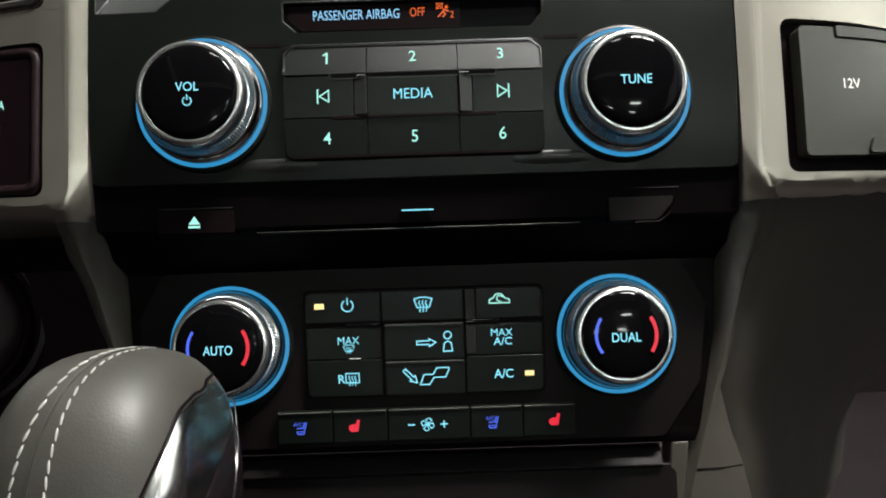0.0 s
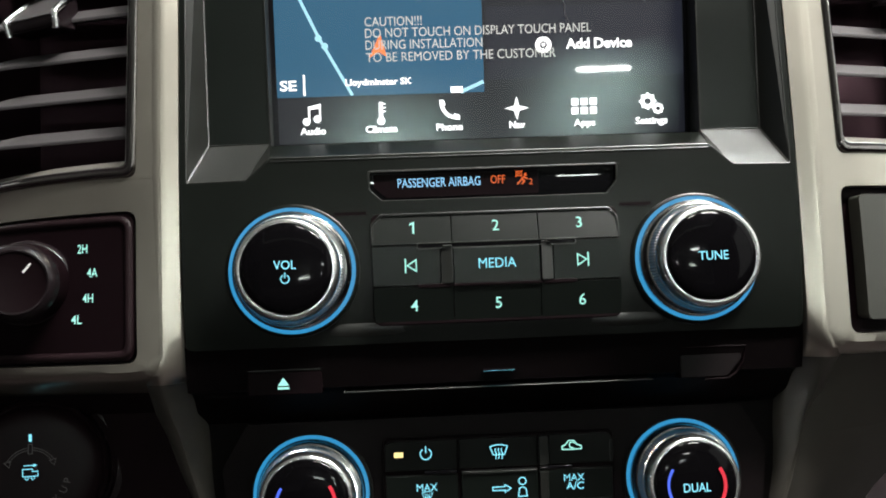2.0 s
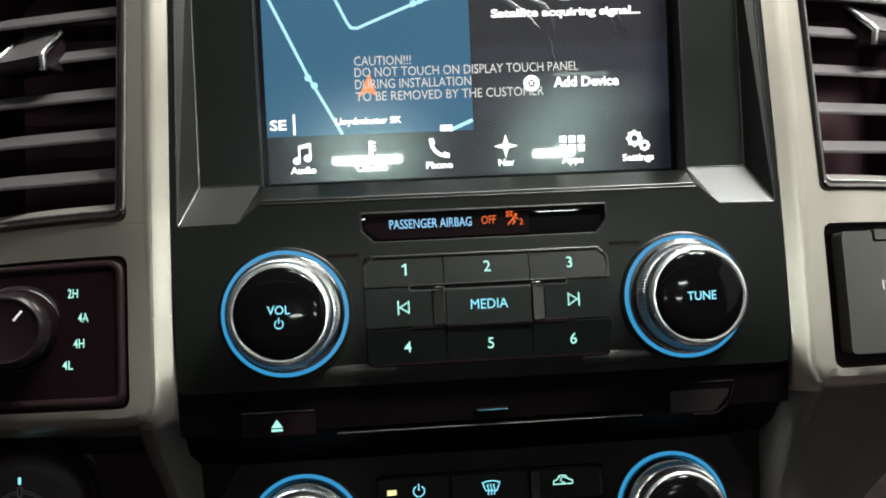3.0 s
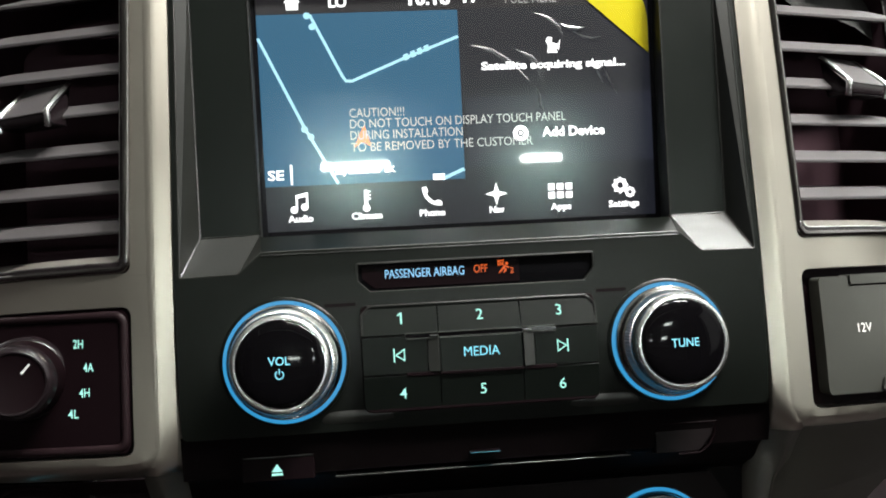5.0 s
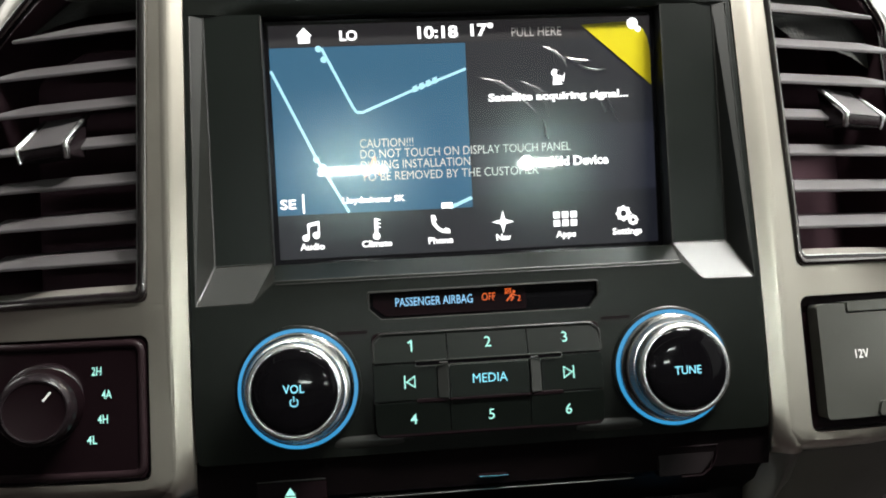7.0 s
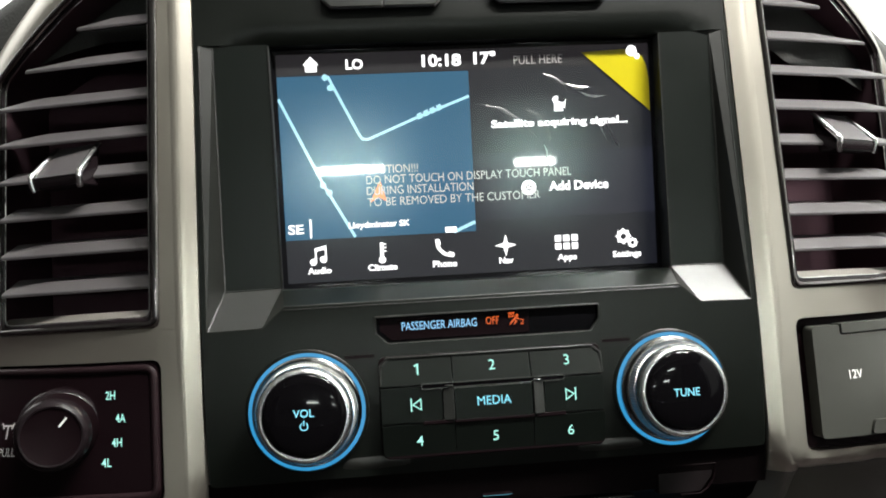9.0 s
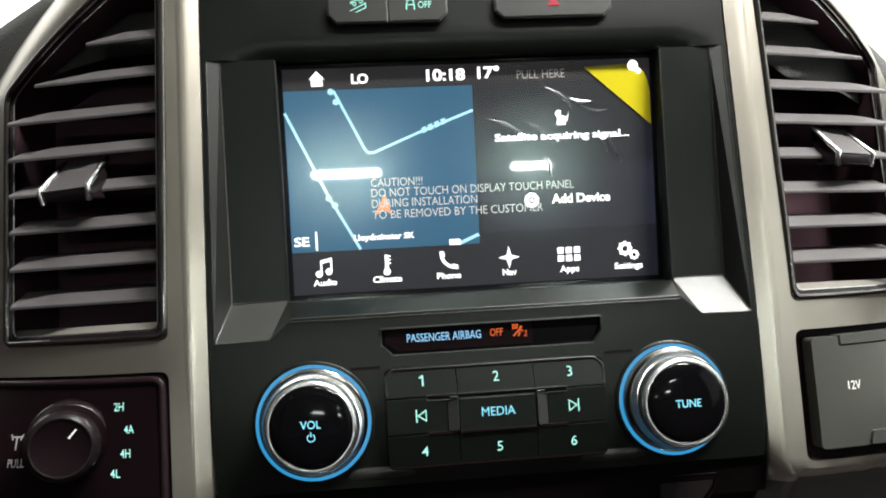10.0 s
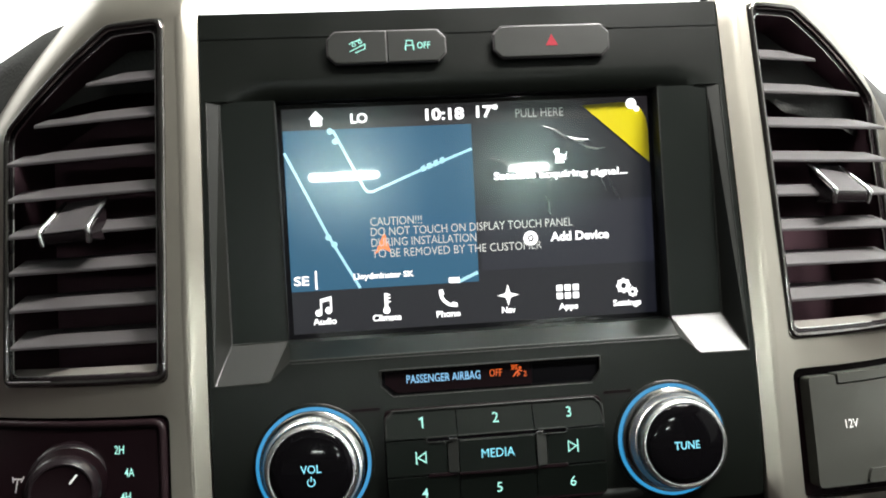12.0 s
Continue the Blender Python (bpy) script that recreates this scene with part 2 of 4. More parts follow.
class Ink:
    """Flat graphics in the x-z plane at the depth y, drawn in millimetres."""

    def __init__(self, y=0.0, x=0.0, z=0.0, k=1.0):
        self.bm, self.y, self.x, self.z, self.k = bmesh.new(), y, x, z, k

    def v(self, p):
        return self.bm.verts.new((self.x + self.k * p[0], self.y, self.z + self.k * p[1]))

    def poly(self, pts):
        self.bm.faces.new([self.v(p) for p in pts])
        return self

    def disc(self, c, r, n=20):
        return self.poly([(c[0] + r * math.cos(2 * math.pi * i / n), c[1] + r * math.sin(2 * math.pi * i / n)) for i in range(n)])

    def line(self, pts, w, closed=False):
        pts = [Vector(p) for p in pts]
        k = len(pts)
        left, right = [], []
        for i in range(k):
            a = pts[i - 1] if (i or closed) else None
            b = pts[(i + 1) % k] if (i < k - 1 or closed) else None
            d1 = (pts[i] - a).normalized() if a is not None else None
            d2 = (b - pts[i]).normalized() if b is not None else None
            d = ((d1 or d2) + (d2 or d1))
            d = d.normalized() if d.length > 1e-6 else (d1 or d2)
            nrm = Vector((-d.y, d.x))
            stretch = 1.0
            if d1 is not None and d2 is not None:
                stretch = 1 / max(0.5, math.cos(d1.angle(d2) / 2))
            left.append(self.v(pts[i] + nrm * w / 2 * stretch))
            right.append(self.v(pts[i] - nrm * w / 2 * stretch))
        for i in range(k if closed else k - 1):
            j = (i + 1) % k
            self.bm.faces.new((right[i], right[j], left[j], left[i]))
        return self

    def arc(self, c, r, a0, a1, w, n=24):
        pts = [(c[0] + r * math.cos(radians(a0 + (a1 - a0) * i / n)), c[1] + r * math.sin(radians(a0 + (a1 - a0) * i / n))) for i in range(n + 1)]
        return self.line(pts, w)

    def ring(self, c, r, w, n=28):
        return self.line([(c[0] + r * math.cos(2 * math.pi * i / n), c[1] + r * math.sin(2 * math.pi * i / n)) for i in range(n)], w, closed=True)


def lettering(words, cx, cz, y, cap, width=0.0, bold=0.0):
    """Flat letters of the built-in font, centred at (cx, cz); cap: height of a capital; width: of the whole line."""
    cu = bpy.data.curves.new("letters", "FONT")
    cu.body, cu.size, cu.resolution_u, cu.offset = words, 1.0, 3, bold
    ob = new("letters", cu)
    bpy.context.view_layer.update()
    me = bpy.data.meshes.new_from_object(ob.evaluated_get(bpy.context.evaluated_depsgraph_get()))
    bm = bmesh.new()
    bm.from_mesh(me)
    bpy.data.objects.remove(ob)
    bpy.data.meshes.remove(me)
    bpy.data.curves.remove(cu)
    xs = [v.co.x for v in bm.verts]
    x0, x1 = min(xs), max(xs)
    k = cap / 0.70
    kx = width / (x1 - x0) if width else k
    for v in bm.verts:
        v.co = (cx + (v.co.x - (x0 + x1) / 2) * kx, y, cz + (v.co.y - 0.35) * k)
    return bm


def bent(bm, lift):
    """Lays flat graphics on the curved dashboard face."""
    for v in bm.verts:
        v.co.y = side_y(v.co.x, v.co.z) - lift
    return bm


# ---------------------------------------------------------------- the cab round the dashboard (metres)


def slab(name, mat, boxes, label):
    bm = bmesh.new()
    for b in boxes:
        block(*[1000 * c for c in b], bm=bm)
    ob = part(name, bm, mat, None)
    return tagged(ob, label, "cab wall", kind="structure")


slab("ceiling", LINER, [(-0.95, 0.95, -1.65, -1.15, 1.97, 2.03), (-0.95, -0.6, -1.15, 0.0, 1.97, 2.03), (0.6, 0.95, -1.15, 0.0, 1.97, 2.03), (-0.6, 0.6, -0.42, -0.02, 1.97, 2.03)], "grey fabric headliner with a wide glass roof opening")
slab("floor", DARKTRIM, [(-0.95, 0.95, -1.65, 0.9, 0.50, 0.55)], "dark floor of the truck cab")
slab("wall_rear", DARKTRIM, [(-0.95, 0.95, -1.70, -1.65, 0.5, 1.38), (-0.95, 0.95, -1.70, -1.65, 1.985, 2.03),
                             (-0.95, -0.72, -1.70, -1.65, 1.38, 1.985), (0.72, 0.95, -1.70, -1.65, 1.38, 1.985)],
     "dark rear wall of the cab with a wide window")
for tag, s in (("wall_left", -1), ("wall_right", 1)):
    a, b = sorted((0.95 * s, 0.99 * s))
    slab(tag, DARKTRIM, [(a, b, -1.7, 0.9, 0.5, 1.30), (a, b, -1.7, 0.0, 1.93, 2.03), (a, b, -1.7, -1.35, 1.30, 1.93),
                         (a, b, -0.62, -0.50, 1.30, 1.93)], "dark cab side with door windows")
slab("wall_front", DARKTRIM, [(-0.95, 0.95, 0.85, 0.9, 0.5, 1.18)], "dark bulkhead under the windscreen")

# workshop ceiling lights: the far three are mirrored in the screen through the rear window and glass roof; the near
# three are unseen, added for light and glints on rims and trim
for x, y in ((-0.30, -8.3), (1.86, -8.3), (1.66, -6.0), (1.15, -0.6), (1.15, 0.1), (1.15, 1.0)):
    w = 390 if x < 0 else 230 if y < -5 else 110 if y < -2 else 420
    lamp = thing("tube_light", Matrix.Translation((x, y, 1.22 + 2.72)), "white workshop ceiling tube light, switched on", "tube light", "workshop tube lights")
    part("tube", tube([(-w, 0, 0), (w, 0, 0)], 70 if w == 110 else 40, 12), TUBE, lamp)
    part("housing", block(-w - 30, w + 30, -45, 45, 42, 70), LINER, lamp)
    for a in (-0.7, 0.7):
        part("hanger", block(a * w - 8, a * w + 8, -8, 8, 68, 412), LINER, lamp)
slab("wall_workshop", surface("grey_ceiling_paint", (0.3, 0.3, 0.29), 0.8, mottle=0.08), [(-9, 9, -12, 9, 4.35, 4.4)], "grey workshop ceiling")
# unseen console above the centre of the dashboard, added to hold a key lamp and two right-hand fill lamps
over = thing("overhead_lamp", Matrix.Translation((0.18, -0.14, 1.97)), "unseen grey overhead console added to hold three lamps", "overhead lamp")
part("housing", plate(rect(-350, -90, 350, 90, 25), 0, 30), LINER, over, m=pose(0, 0, 0, 90, 0, 0), bevel=6)
for x, watts in ((-130, KEY_WATTS), (130, FILL_WATTS), (290, FILL_WATTS)):
    part("lens", plate([(x + px, pz) for px, pz in rect(-64, -42, 64, 42, 14)], 0, 3), LENS, over, "lit white lamp lens", m=pose(0, 0, -0.031, 90, 0, 0))
    ld = bpy.data.lights.new("overhead_fill", "AREA")
    ld.shape, ld.size, ld.size_y, ld.energy, ld.color = "RECTANGLE", 0.125, 0.08, watts, (1.0, 0.98, 0.93)
    lo = new("overhead_fill", ld)
    lo.parent = over
    lo.matrix_basis = pose(x * MM, 0, -0.037, 0, 0, 0)

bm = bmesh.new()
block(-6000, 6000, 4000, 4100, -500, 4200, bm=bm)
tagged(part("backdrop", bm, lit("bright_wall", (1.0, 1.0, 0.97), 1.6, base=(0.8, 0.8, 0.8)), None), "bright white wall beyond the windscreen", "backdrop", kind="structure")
# unseen glowing wall, added to brighten the right trim and its reflections
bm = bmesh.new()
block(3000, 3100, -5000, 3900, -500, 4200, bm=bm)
tagged(part("backdrop", bm, lit("side_fill_glow", (1.0, 1.0, 0.96), 0.48, base=(0.8, 0.8, 0.8)), None), "unseen glowing wall added as fill light beyond the passenger windows", "backdrop", kind="structure")

# ---------------------------------------------------------------- dashboard: silver side trims


def side_y(x, z):
    """Depth of the dashboard's face at a distance x from the middle."""
    a = max(0.0, abs(x) - 122)
    lean = 0.045 * (0.0 if z < 20 else (z - 20) ** 2 / 80 if z < 60 else z - 40)
    u = min(1.0, max(0.0, (z + 20) / 58))
    sweep = 0.0043 * a * a * (0.35 + 0.65 * u * u * (3 - 2 * u))
    roll = 0.23 * max(0.0, -35.6 - z) ** 2
    over = max(0.0, 0.55 * (abs(x) - 222) + 0.83 * (z - 160), z - 199)
    return 3.0 + lean + sweep + roll + 0.022 * over * over


def vent_outline(s, grow=0.0):
    g = grow
    pts = [(139.5 - g, 40 - g), (222 + g, 40 - g), (222 + g, 160 + g * 0.4), (163 + g * 0.4, 199 + g), (137.5 - g, 199 + g)]
    return [(s * x, z) for x, z in rounded(pts, [4, 4, 10, 8, 4], 5)]


def pocket_outline(s, grow=0.0):
    g = grow
    return [(s * x, z) for x, z in rounded([(138 - g, -33 - g), (240 + g, -33 - g), (240 + g, 25.5 + g), (138 - g, 25.5 + g)], 4.5, 5)]


for s in (-1, 1):
    dash = thing("dashboard_trim", at(0, 0, 0), "silver painted dashboard trim framing vent and switches", "dashboard trim", "dashboard trims")
    outline = [(s * x, z) for x, z in rounded([(128.2, 216), (128.2, -30), (130, -49.5), (256, -49.5), (256, 168), (236, 187), (187, 220), (150, 222)], [0, 3, 4, 0, 0, 10, 12, 4], 5)]
    part("face", plate(outline, 0, 9, [vent_outline(s, 1.5), pocket_outline(s)], side_y, 6.0), SILVER, dash, bevel=1.6, seg=3)
    # inner rib: one soft-edged ridge that runs down beside the climate controls
    shape = ((0.1, 9), (0, 3.2), (0.4, 1.9), (4.6, 0.65), (6.4, 0.1), (8.0, 0.0), (10.0, 0.3), (12.6, 1.3))
    spine = [(121.5, side_y(127, z), z) for z in (215, 208, 200, 190, 170, 150, 130, 110, 90, 70, 55, 40, 25, 10, -5, -20, -30)]
    secs = [[(s * (x + dx), y + dy, z) for dx, dy in shape] for x, y, z in spine]
    for xc, y, z, w, k in ((129.3, 3.2, -34, 6, 0.05), (129.9, 3.4, -38, 6, 0.3), (130.6, 7.4, -42, 7, 0.7), (131, 13.5, -47, 8, 1), (130.8, 19.5, -55, 8, 1),
                           (129.2, 27, -66, 7, 1), (126.8, 31.5, -80, 6, 1), (124, 35.2, -93, 4.5, 1), (118.4, 40, -116, 4, 1), (114.6, 42.8, -133, 12, 1), (111.2, 45, -148, 21, 1), (106, 49, -172, 33, 1)):
        flat = 0.35 if z > -120 else 0.12
        xin = xc - 7.6 - 0.9 * k
        secs.append([(s * xin, y + 9 + 13 * k, z), (s * (xin + 0.2), y + 4.4 + 9 * k, z), (s * (xin + 1.2), y + 3.2 + 7.5 * k, z), (s * (xc - 1.8), y + 0.75 + 1.0 * k, z),
                     (s * xc, y + 0.1, z), (s * (xc + 1.1), y + 0.3, z), (s * (xc + 0.55 * w), y + 0.3 + flat * 0.5 * w, z), (s * (xc + w), y + 0.6 + flat * w + 3 * k, z)])
    part("inner_rib", loft(secs[:20], closed=False), SILVER, dash, smooth=True)
    part("leg", loft(secs[19:], closed=False), LEGGREY, dash, smooth=True)
    if s > 0:
        part("rib_seam", tube([(110.8, 45.2, -149.0), (113, 45.5, -149.0), (122.5, 46.7, -149.0), (132, 51.2, -149.0)], 0.3, 6), DEEP, dash, smooth=True)

# ---------------------------------------------------------------- centre stack body
stack = thing("centre_stack", at(0, 0, 0), "black grained plastic centre stack of the dashboard", "centre stack")


def brow(x):
    """How far the rounded lower edge over the screen is worked out: full in the middle, none at the sides."""
    u = min(1.0, max(0.0, (117 - abs(x)) / 28))
    return u * u * (3 - 2 * u)


def face_y(x, z):
    """Depth of the centre stack's face."""
    edge = 4.0 * (max(0.0, 168.0 - z) / 7) ** 2 * brow(x) if z > 100 else 0.0
    return 4.0 + 0.05 * max(0.0, z - 40) + 0.0019 * max(0.0, 12.0 - z) ** 2 + 0.0011 * max(0.0, min(z, 44.5) - 16.0) ** 2 + edge


window = [(-48.4, 37.6), (49.2, 37.6), (49.2, 31), (45, 25.8), (-43.5, 25.8), (-48.4, 30.5)]
low = [(-121, 35.2), (-96, 35.5), (-86.5, 44.2), (86.5, 44.2), (96, 35.5), (121, 35.2), (120.7, -29.5), (-120.7, -29.5)]
part("lower_face", plate(rounded(low, [0, 2, 2, 2, 2, 0, 3, 3]), 0, 4, [window], face_y, 7.0), BLACK, stack, bevel=1.0)
part("upper_face", plate(rounded([(-121.2, 161), (121.2, 161), (121.6, 202), (-121.6, 202)], [0, 0, 1, 1]), 0, 4, [], face_y, 3.5), BLACK, stack, bevel=1.0)
# recess round the screen: side walls, wings, slanted feet and shelf
for s in (-1, 1):
    bm = bmesh.new()
    q = lambda *ps: bm.faces.new([bm.verts.new((s * x, y, z)) for x, y, z in ps])
    q((118.9, 4.7, 35.2), (119.2, 11.0, 161), (113.6, 12.4, 161), (113, 17, 52.25))
    part("recess_wall", bm, SATIN, stack)
    bm = bmesh.new()
    q((118.9, 4.7, 35.2), (121.3, 4.7, 35.2), (121.3, 11.0, 161), (119.2, 11.0, 161))
    part("recess_border", bm, BLACK, stack)
    bm = plate([(s * x, z) for x, z in ((113, 52.25), (113.6, 161), (89.3, 161), (88.3, 52.7))], 0, 1.5, warp=lambda x, z: 17 - 0.0425 * (z - 54))
    part("recess_wing", bm, KEY, stack)
    bm = bmesh.new()
    q((118.9, 4.7, 35.2), (113, 17, 52.25), (88.3, 17.1, 52.7), (96, 4.7, 35.5))
    q((96, 4.7, 35.5), (88.3, 17.1, 52.7), (86.5, 5.3, 44.2))
    part("recess_foot", bm, SATIN, stack)
    for path in ([(118.7, 4.8, 35.5), (113, 16.8, 52.3), (113.6, 12.3, 160)], [(119, 4.9, 36), (119.2, 11.0, 160)], [(113, 16.9, 52.3), (88.3, 17.0, 52.8), (89.3, 12.3, 160)],
                 [(118.7, 4.7, 35.3), (96, 4.6, 35.6), (86.5, 5.2, 44.2)]):
        part("edge_round", tube([(s * x, y, z) for x, y, z in path], 0.38, 8), SATIN, stack, smooth=True)
    bm = bmesh.new()
    q((88.3, 17.2, 52.7), (89.3, 12.5, 161), (89.8, 30, 163), (89.8, 36, 50))
    part("well_wall", bm, SATIN, stack)
bm = bmesh.new()
for quad in (((-86.5, 5.3, 44.2), (86.5, 5.3, 44.2), (88.3, 17.1, 51.6), (-88.3, 17.1, 51.6)), ((-88.3, 17.1, 51.6), (88.3, 17.1, 51.6), (90.5, 34, 52.8), (-90.5, 34, 52.8))):
    bm.faces.new([bm.verts.new(p) for p in quad])
part("shelf", bm, BLACK, stack)
for dy, dz, r in ((0, 0, 0.36), (-0.5, -1.3, 0.22)):
    part("edge_round", tube([(-86.5, 5.2 + dy, 44.2 + dz), (86.5, 5.2 + dy, 44.2 + dz)], r, 8), SATIN, stack, smooth=True)
bm = bmesh.new()
bm.faces.new([bm.verts.new(p) for p in [(x, 11.2 + 4.0 * brow(x), 161.2) for x in (-120.7, -117, -112, -106, -100, -94, -89, 89, 94, 100, 106, 112, 117, 120.7)] + [(116, 24, 163.5), (-116, 24, 163.5)]])
part("recess_top", bm, SATIN, stack)
# lower body, set back under the upper face
prof = [(8, -28), (9, -30), (11, -38), (13, -46), (19, -47), (24, -50), (32, -57), (40, -62), (41, -90), (41, -131), (44, -137), (60, -140)]
half = [(122, -28), (122, -46), (124, -60), (120, -90), (115.5, -116), (111, -134), (108, -150)]


def half_width(z):
    for (w0, z0), (w1, z1) in zip(half, half[1:]):
        if z >= z1:
            return w0 + (w1 - w0) * (z0 - z) / (z0 - z1)
    return half[-1][0]


bm = bmesh.new()
rows = [[bm.verts.new((u * half_width(z), y, z)) for u in (-1, -0.8, -0.4, 0, 0.4, 0.8, 1)] for y, z in prof]
for a, b in zip(rows, rows[1:]):
    for i in range(6):
        bm.faces.new((a[i], a[i + 1], b[i + 1], b[i]))
bmesh.ops.solidify(bm, geom=list(bm.faces), thickness=-2.0)
part("lower_body", bm, BODY, stack, smooth=True)

bez = [(-104, -62), (104, -62), (115, -80), (112, -112), (97, -134), (-97, -134), (-112, -112), (-115, -80)]
part("climate_bezel", plate(rounded(bez, 3), 36.4, 5, [], lambda x, z: -0.087 * (z + 92), 12.0), BODY, stack, "black chamfered bezel round the climate controls", bevel=1.2)
# disc slot and eject key
# lighter RIDGE colour paints the bright line along the slot
part("slot_lip", block(-61.5, 61.5, 12.4, 24, -48.5, -47.9), RIDGE, stack, "thin lip of the disc slot", bevel=0.3)
bm = bmesh.new()
bm.faces.new([bm.verts.new(p) for p in ((-6, 7.5, -41.7), (6, 7.5, -41.7), (6, 13, -41.7), (-6, 13, -41.7))])
part("slot_mark", bm, CYAN, stack, "lit underside of a small ledge")
part("slot_ledge", block(-6.2, 6.2, 7.4, 13, -41.6, -41.4), DEEP, stack)
eject = part("eject_key", plate(rect(-98.5, -48, -69.5, -38, 0.8), 11.3, 8), DEEP, stack, bevel=0.5)
# lighter strip paints the thin highlight on the key's top edge
part("key_edge", block(-98, -70, 10.9, 11.6, -38.5, -38.15), RIDGE, eject)
ink = Ink(11.0, -84.5, -43.6)
ink.poly([(-2.2, -0.8), (2.2, -0.8), (0, 2.4)]).poly([(-2.2, -2.2), (2.2, -2.2), (2.2, -1.3), (-2.2, -1.3)])
part("eject_symbol", ink.bm, TEAL, eject)
part("grip_pocket", plate(rounded([(72, -36.5), (98, -36.5), (97, -42), (91, -48.5), (72, -48.5)], [1, 1, 3, 4, 1]), 11.3, 6), BODY, stack, "shallow grip pocket beside the disc slot", bevel=0.8)
part("pocket_rim", tube([(74, 11.0, -36.2), (98.6, 10.8, -36.2), (97.4, 11.0, -42.4), (94.8, 11.2, -46.4), (91.2, 11.4, -48.9), (82, 11.6, -49)], 0.5, 8), DEEP, stack, smooth=True)

# the recessed band between the two upper knobs: a lighter satin ledge paints the lit strip below, a raised dark bar the
# shadow line above
for s in (-1, 1):
    secs = []
    for x, f in ((34.0, 0.0), (40.0, 0.7), (46.0, 1.0), (52.0, 1.0), (58.0, 0.9), (63.0, 0.5), (67.0, 0.0)):
        y = face_y(x, -23)
        secs.append([(s * x, y + 0.5, -20.2), (s * x, y + 0.3 - 0.8 * f, -21.6), (s * x, y + 0.4 - 1.1 * f, -23.2), (s * x, y + 0.5 - 0.9 * f, -25.0), (s * x, y + 1.3, -27.5)])
    part("ledge", loft(secs, closed=False), SATIN, stack, "low swelling under the audio keys", smooth=True)
    part("groove", block(*sorted((s * 49.5, s * 62)), face_y(0, 21) - 0.25, face_y(0, 21) + 2, 20.6, 21.9), DEEP, stack)

# occupant warning display
disp = thing("airbag_display", at(0, 5.6, 33, 6.1), "gloss black passenger airbag indicator with lit lettering", "indicator display")
part("pane", plate([(x, z - 33) for x, z in window], 0.6, 2, [], lambda x, z: 0.006 * (z + 1) ** 2, 2.0), SMOKE, disp, "slightly domed gloss black pane", smooth=True)
# added low-gloss field: keeps the left tube's reflection off the pane
part("reflection_mask", plate(rounded([(-41.5, -5.9), (18.5, -5.9), (18.5, 3.4), (-46.5, 3.4), (-46.5, -1.6)], 0.8), 0.5, 0.6), DEEP, disp, "satin black field added behind the lettering to mask a lamp reflection")
part("pane_edge", tube([(x, -0.9, z - 33) for x, z in dense(rounded(window, 1.0), 8.0)], 0.45, 8, closed=True), SATIN, disp, smooth=True)
part("lettering", lettering("PASSENGER AIRBAG", -20.8, -0.2, 0.4, 3.6, 32.6, 0.004), SKYBLUE, disp)
part("lettering", lettering("OFF", 2.4, 0.1, 0.4, 3.3, 5.7), ORANGE, disp)
ink = Ink(0.4, 12.4, 0.2, 0.9)
ink.disc((1.0, 1.5), 0.7, 12).line([(-2.6, -2.6), (-1.0, -0.9), (0.2, 0.5), (2.0, -0.3)], 0.6).line([(-0.4, -0.4), (0.6, -1.4), (-0.6, -2.6)], 0.6)
ink.line([(-3.0, 3.0), (-0.6, 3.0), (-0.6, 1.0), (-3.0, 1.0)], 0.3, True).line([(-3.4, 3.3), (-0.2, 0.7)], 0.3).line([(-3.4, 0.7), (-0.2, 3.3)], 0.3)
part("symbol", ink.bm, ORANGE, disp)
part("lettering", lettering("2", 15.4, -1.2, 0.4, 2.4), ORANGE, disp)

# ---------------------------------------------------------------- switches above the screen
pair = thing("switch_pair", at(-37.2, 9.5, 183.0), "black twin switch for hill descent and traction control", "switch")
for x0, x1, a in ((-26.8, -0.3, 0), (0.3, 26.8, 1)):
    pts = [(x0, -7.3), (x1, -7.3), (x1, 7.3), (x0, 7.3)]
    c = 3.6
    pts = [(x0 + c, -7.3), (x1, -7.3), (x1, 7.3), (x0 + c, 7.3), (x0, 7.3 - c), (x0, c - 7.3)] if a == 0 else [(x0, -7.3), (x1 - c, -7.3), (x1, c - 7.3), (x1, 7.3 - c), (x1 - c, 7.3), (x0, 7.3)]
    key = part("key", plate(rounded(pts, 0.6), -1.6, 6), SATIN, pair, bevel=1.7)
    # slat grey paints a highlight along the key's edge
    part("key_rim", tube([(px, -0.7, pz) for px, pz in rounded(pts, 0.6)], 0.5, 8, closed=True), SLAT, key, "rim in lighter grey, painting in an edge highlight", smooth=True)
    ink = Ink(-1.85, (x0 + x1) / 2, 0, 0.82)
    if a == 0:
        ink.line([(-4, -2.6), (4.5, 1.6), (4.5, -1.0), (-1, -3.4)], 0.55).ring((-1.6, 1.2), 0.9, 0.5, 12).ring((1.9, 2.7), 0.9, 0.5, 12).line([(-4, 1.5), (-2.8, 2.6), (0.8, 3.6), (2.2, 4.6)], 0.6)
        part("symbol", ink.bm, TEAL, key)
    else:
        ink.x -= 3.2
        ink.line([(-2, 0), (2, 0), (1.6, 2.8), (-1.6, 2.8)], 0.6, True).line([(-2.2, 0), (-2.2, -2.8)], 0.8).line([(2.2, 0), (2.2, -2.8)], 0.8)
        part("symbol", ink.bm, TEAL, key)
        part("lettering", lettering("OFF", (x0 + x1) / 2 + 3.3, 0, -1.85, 3.1, 6.0, 0.012), TEAL, key)
haz = thing("hazard_switch", at(39.2, 9.6, 183.4), "black hazard light switch with red triangle", "switch")
c = 3.6
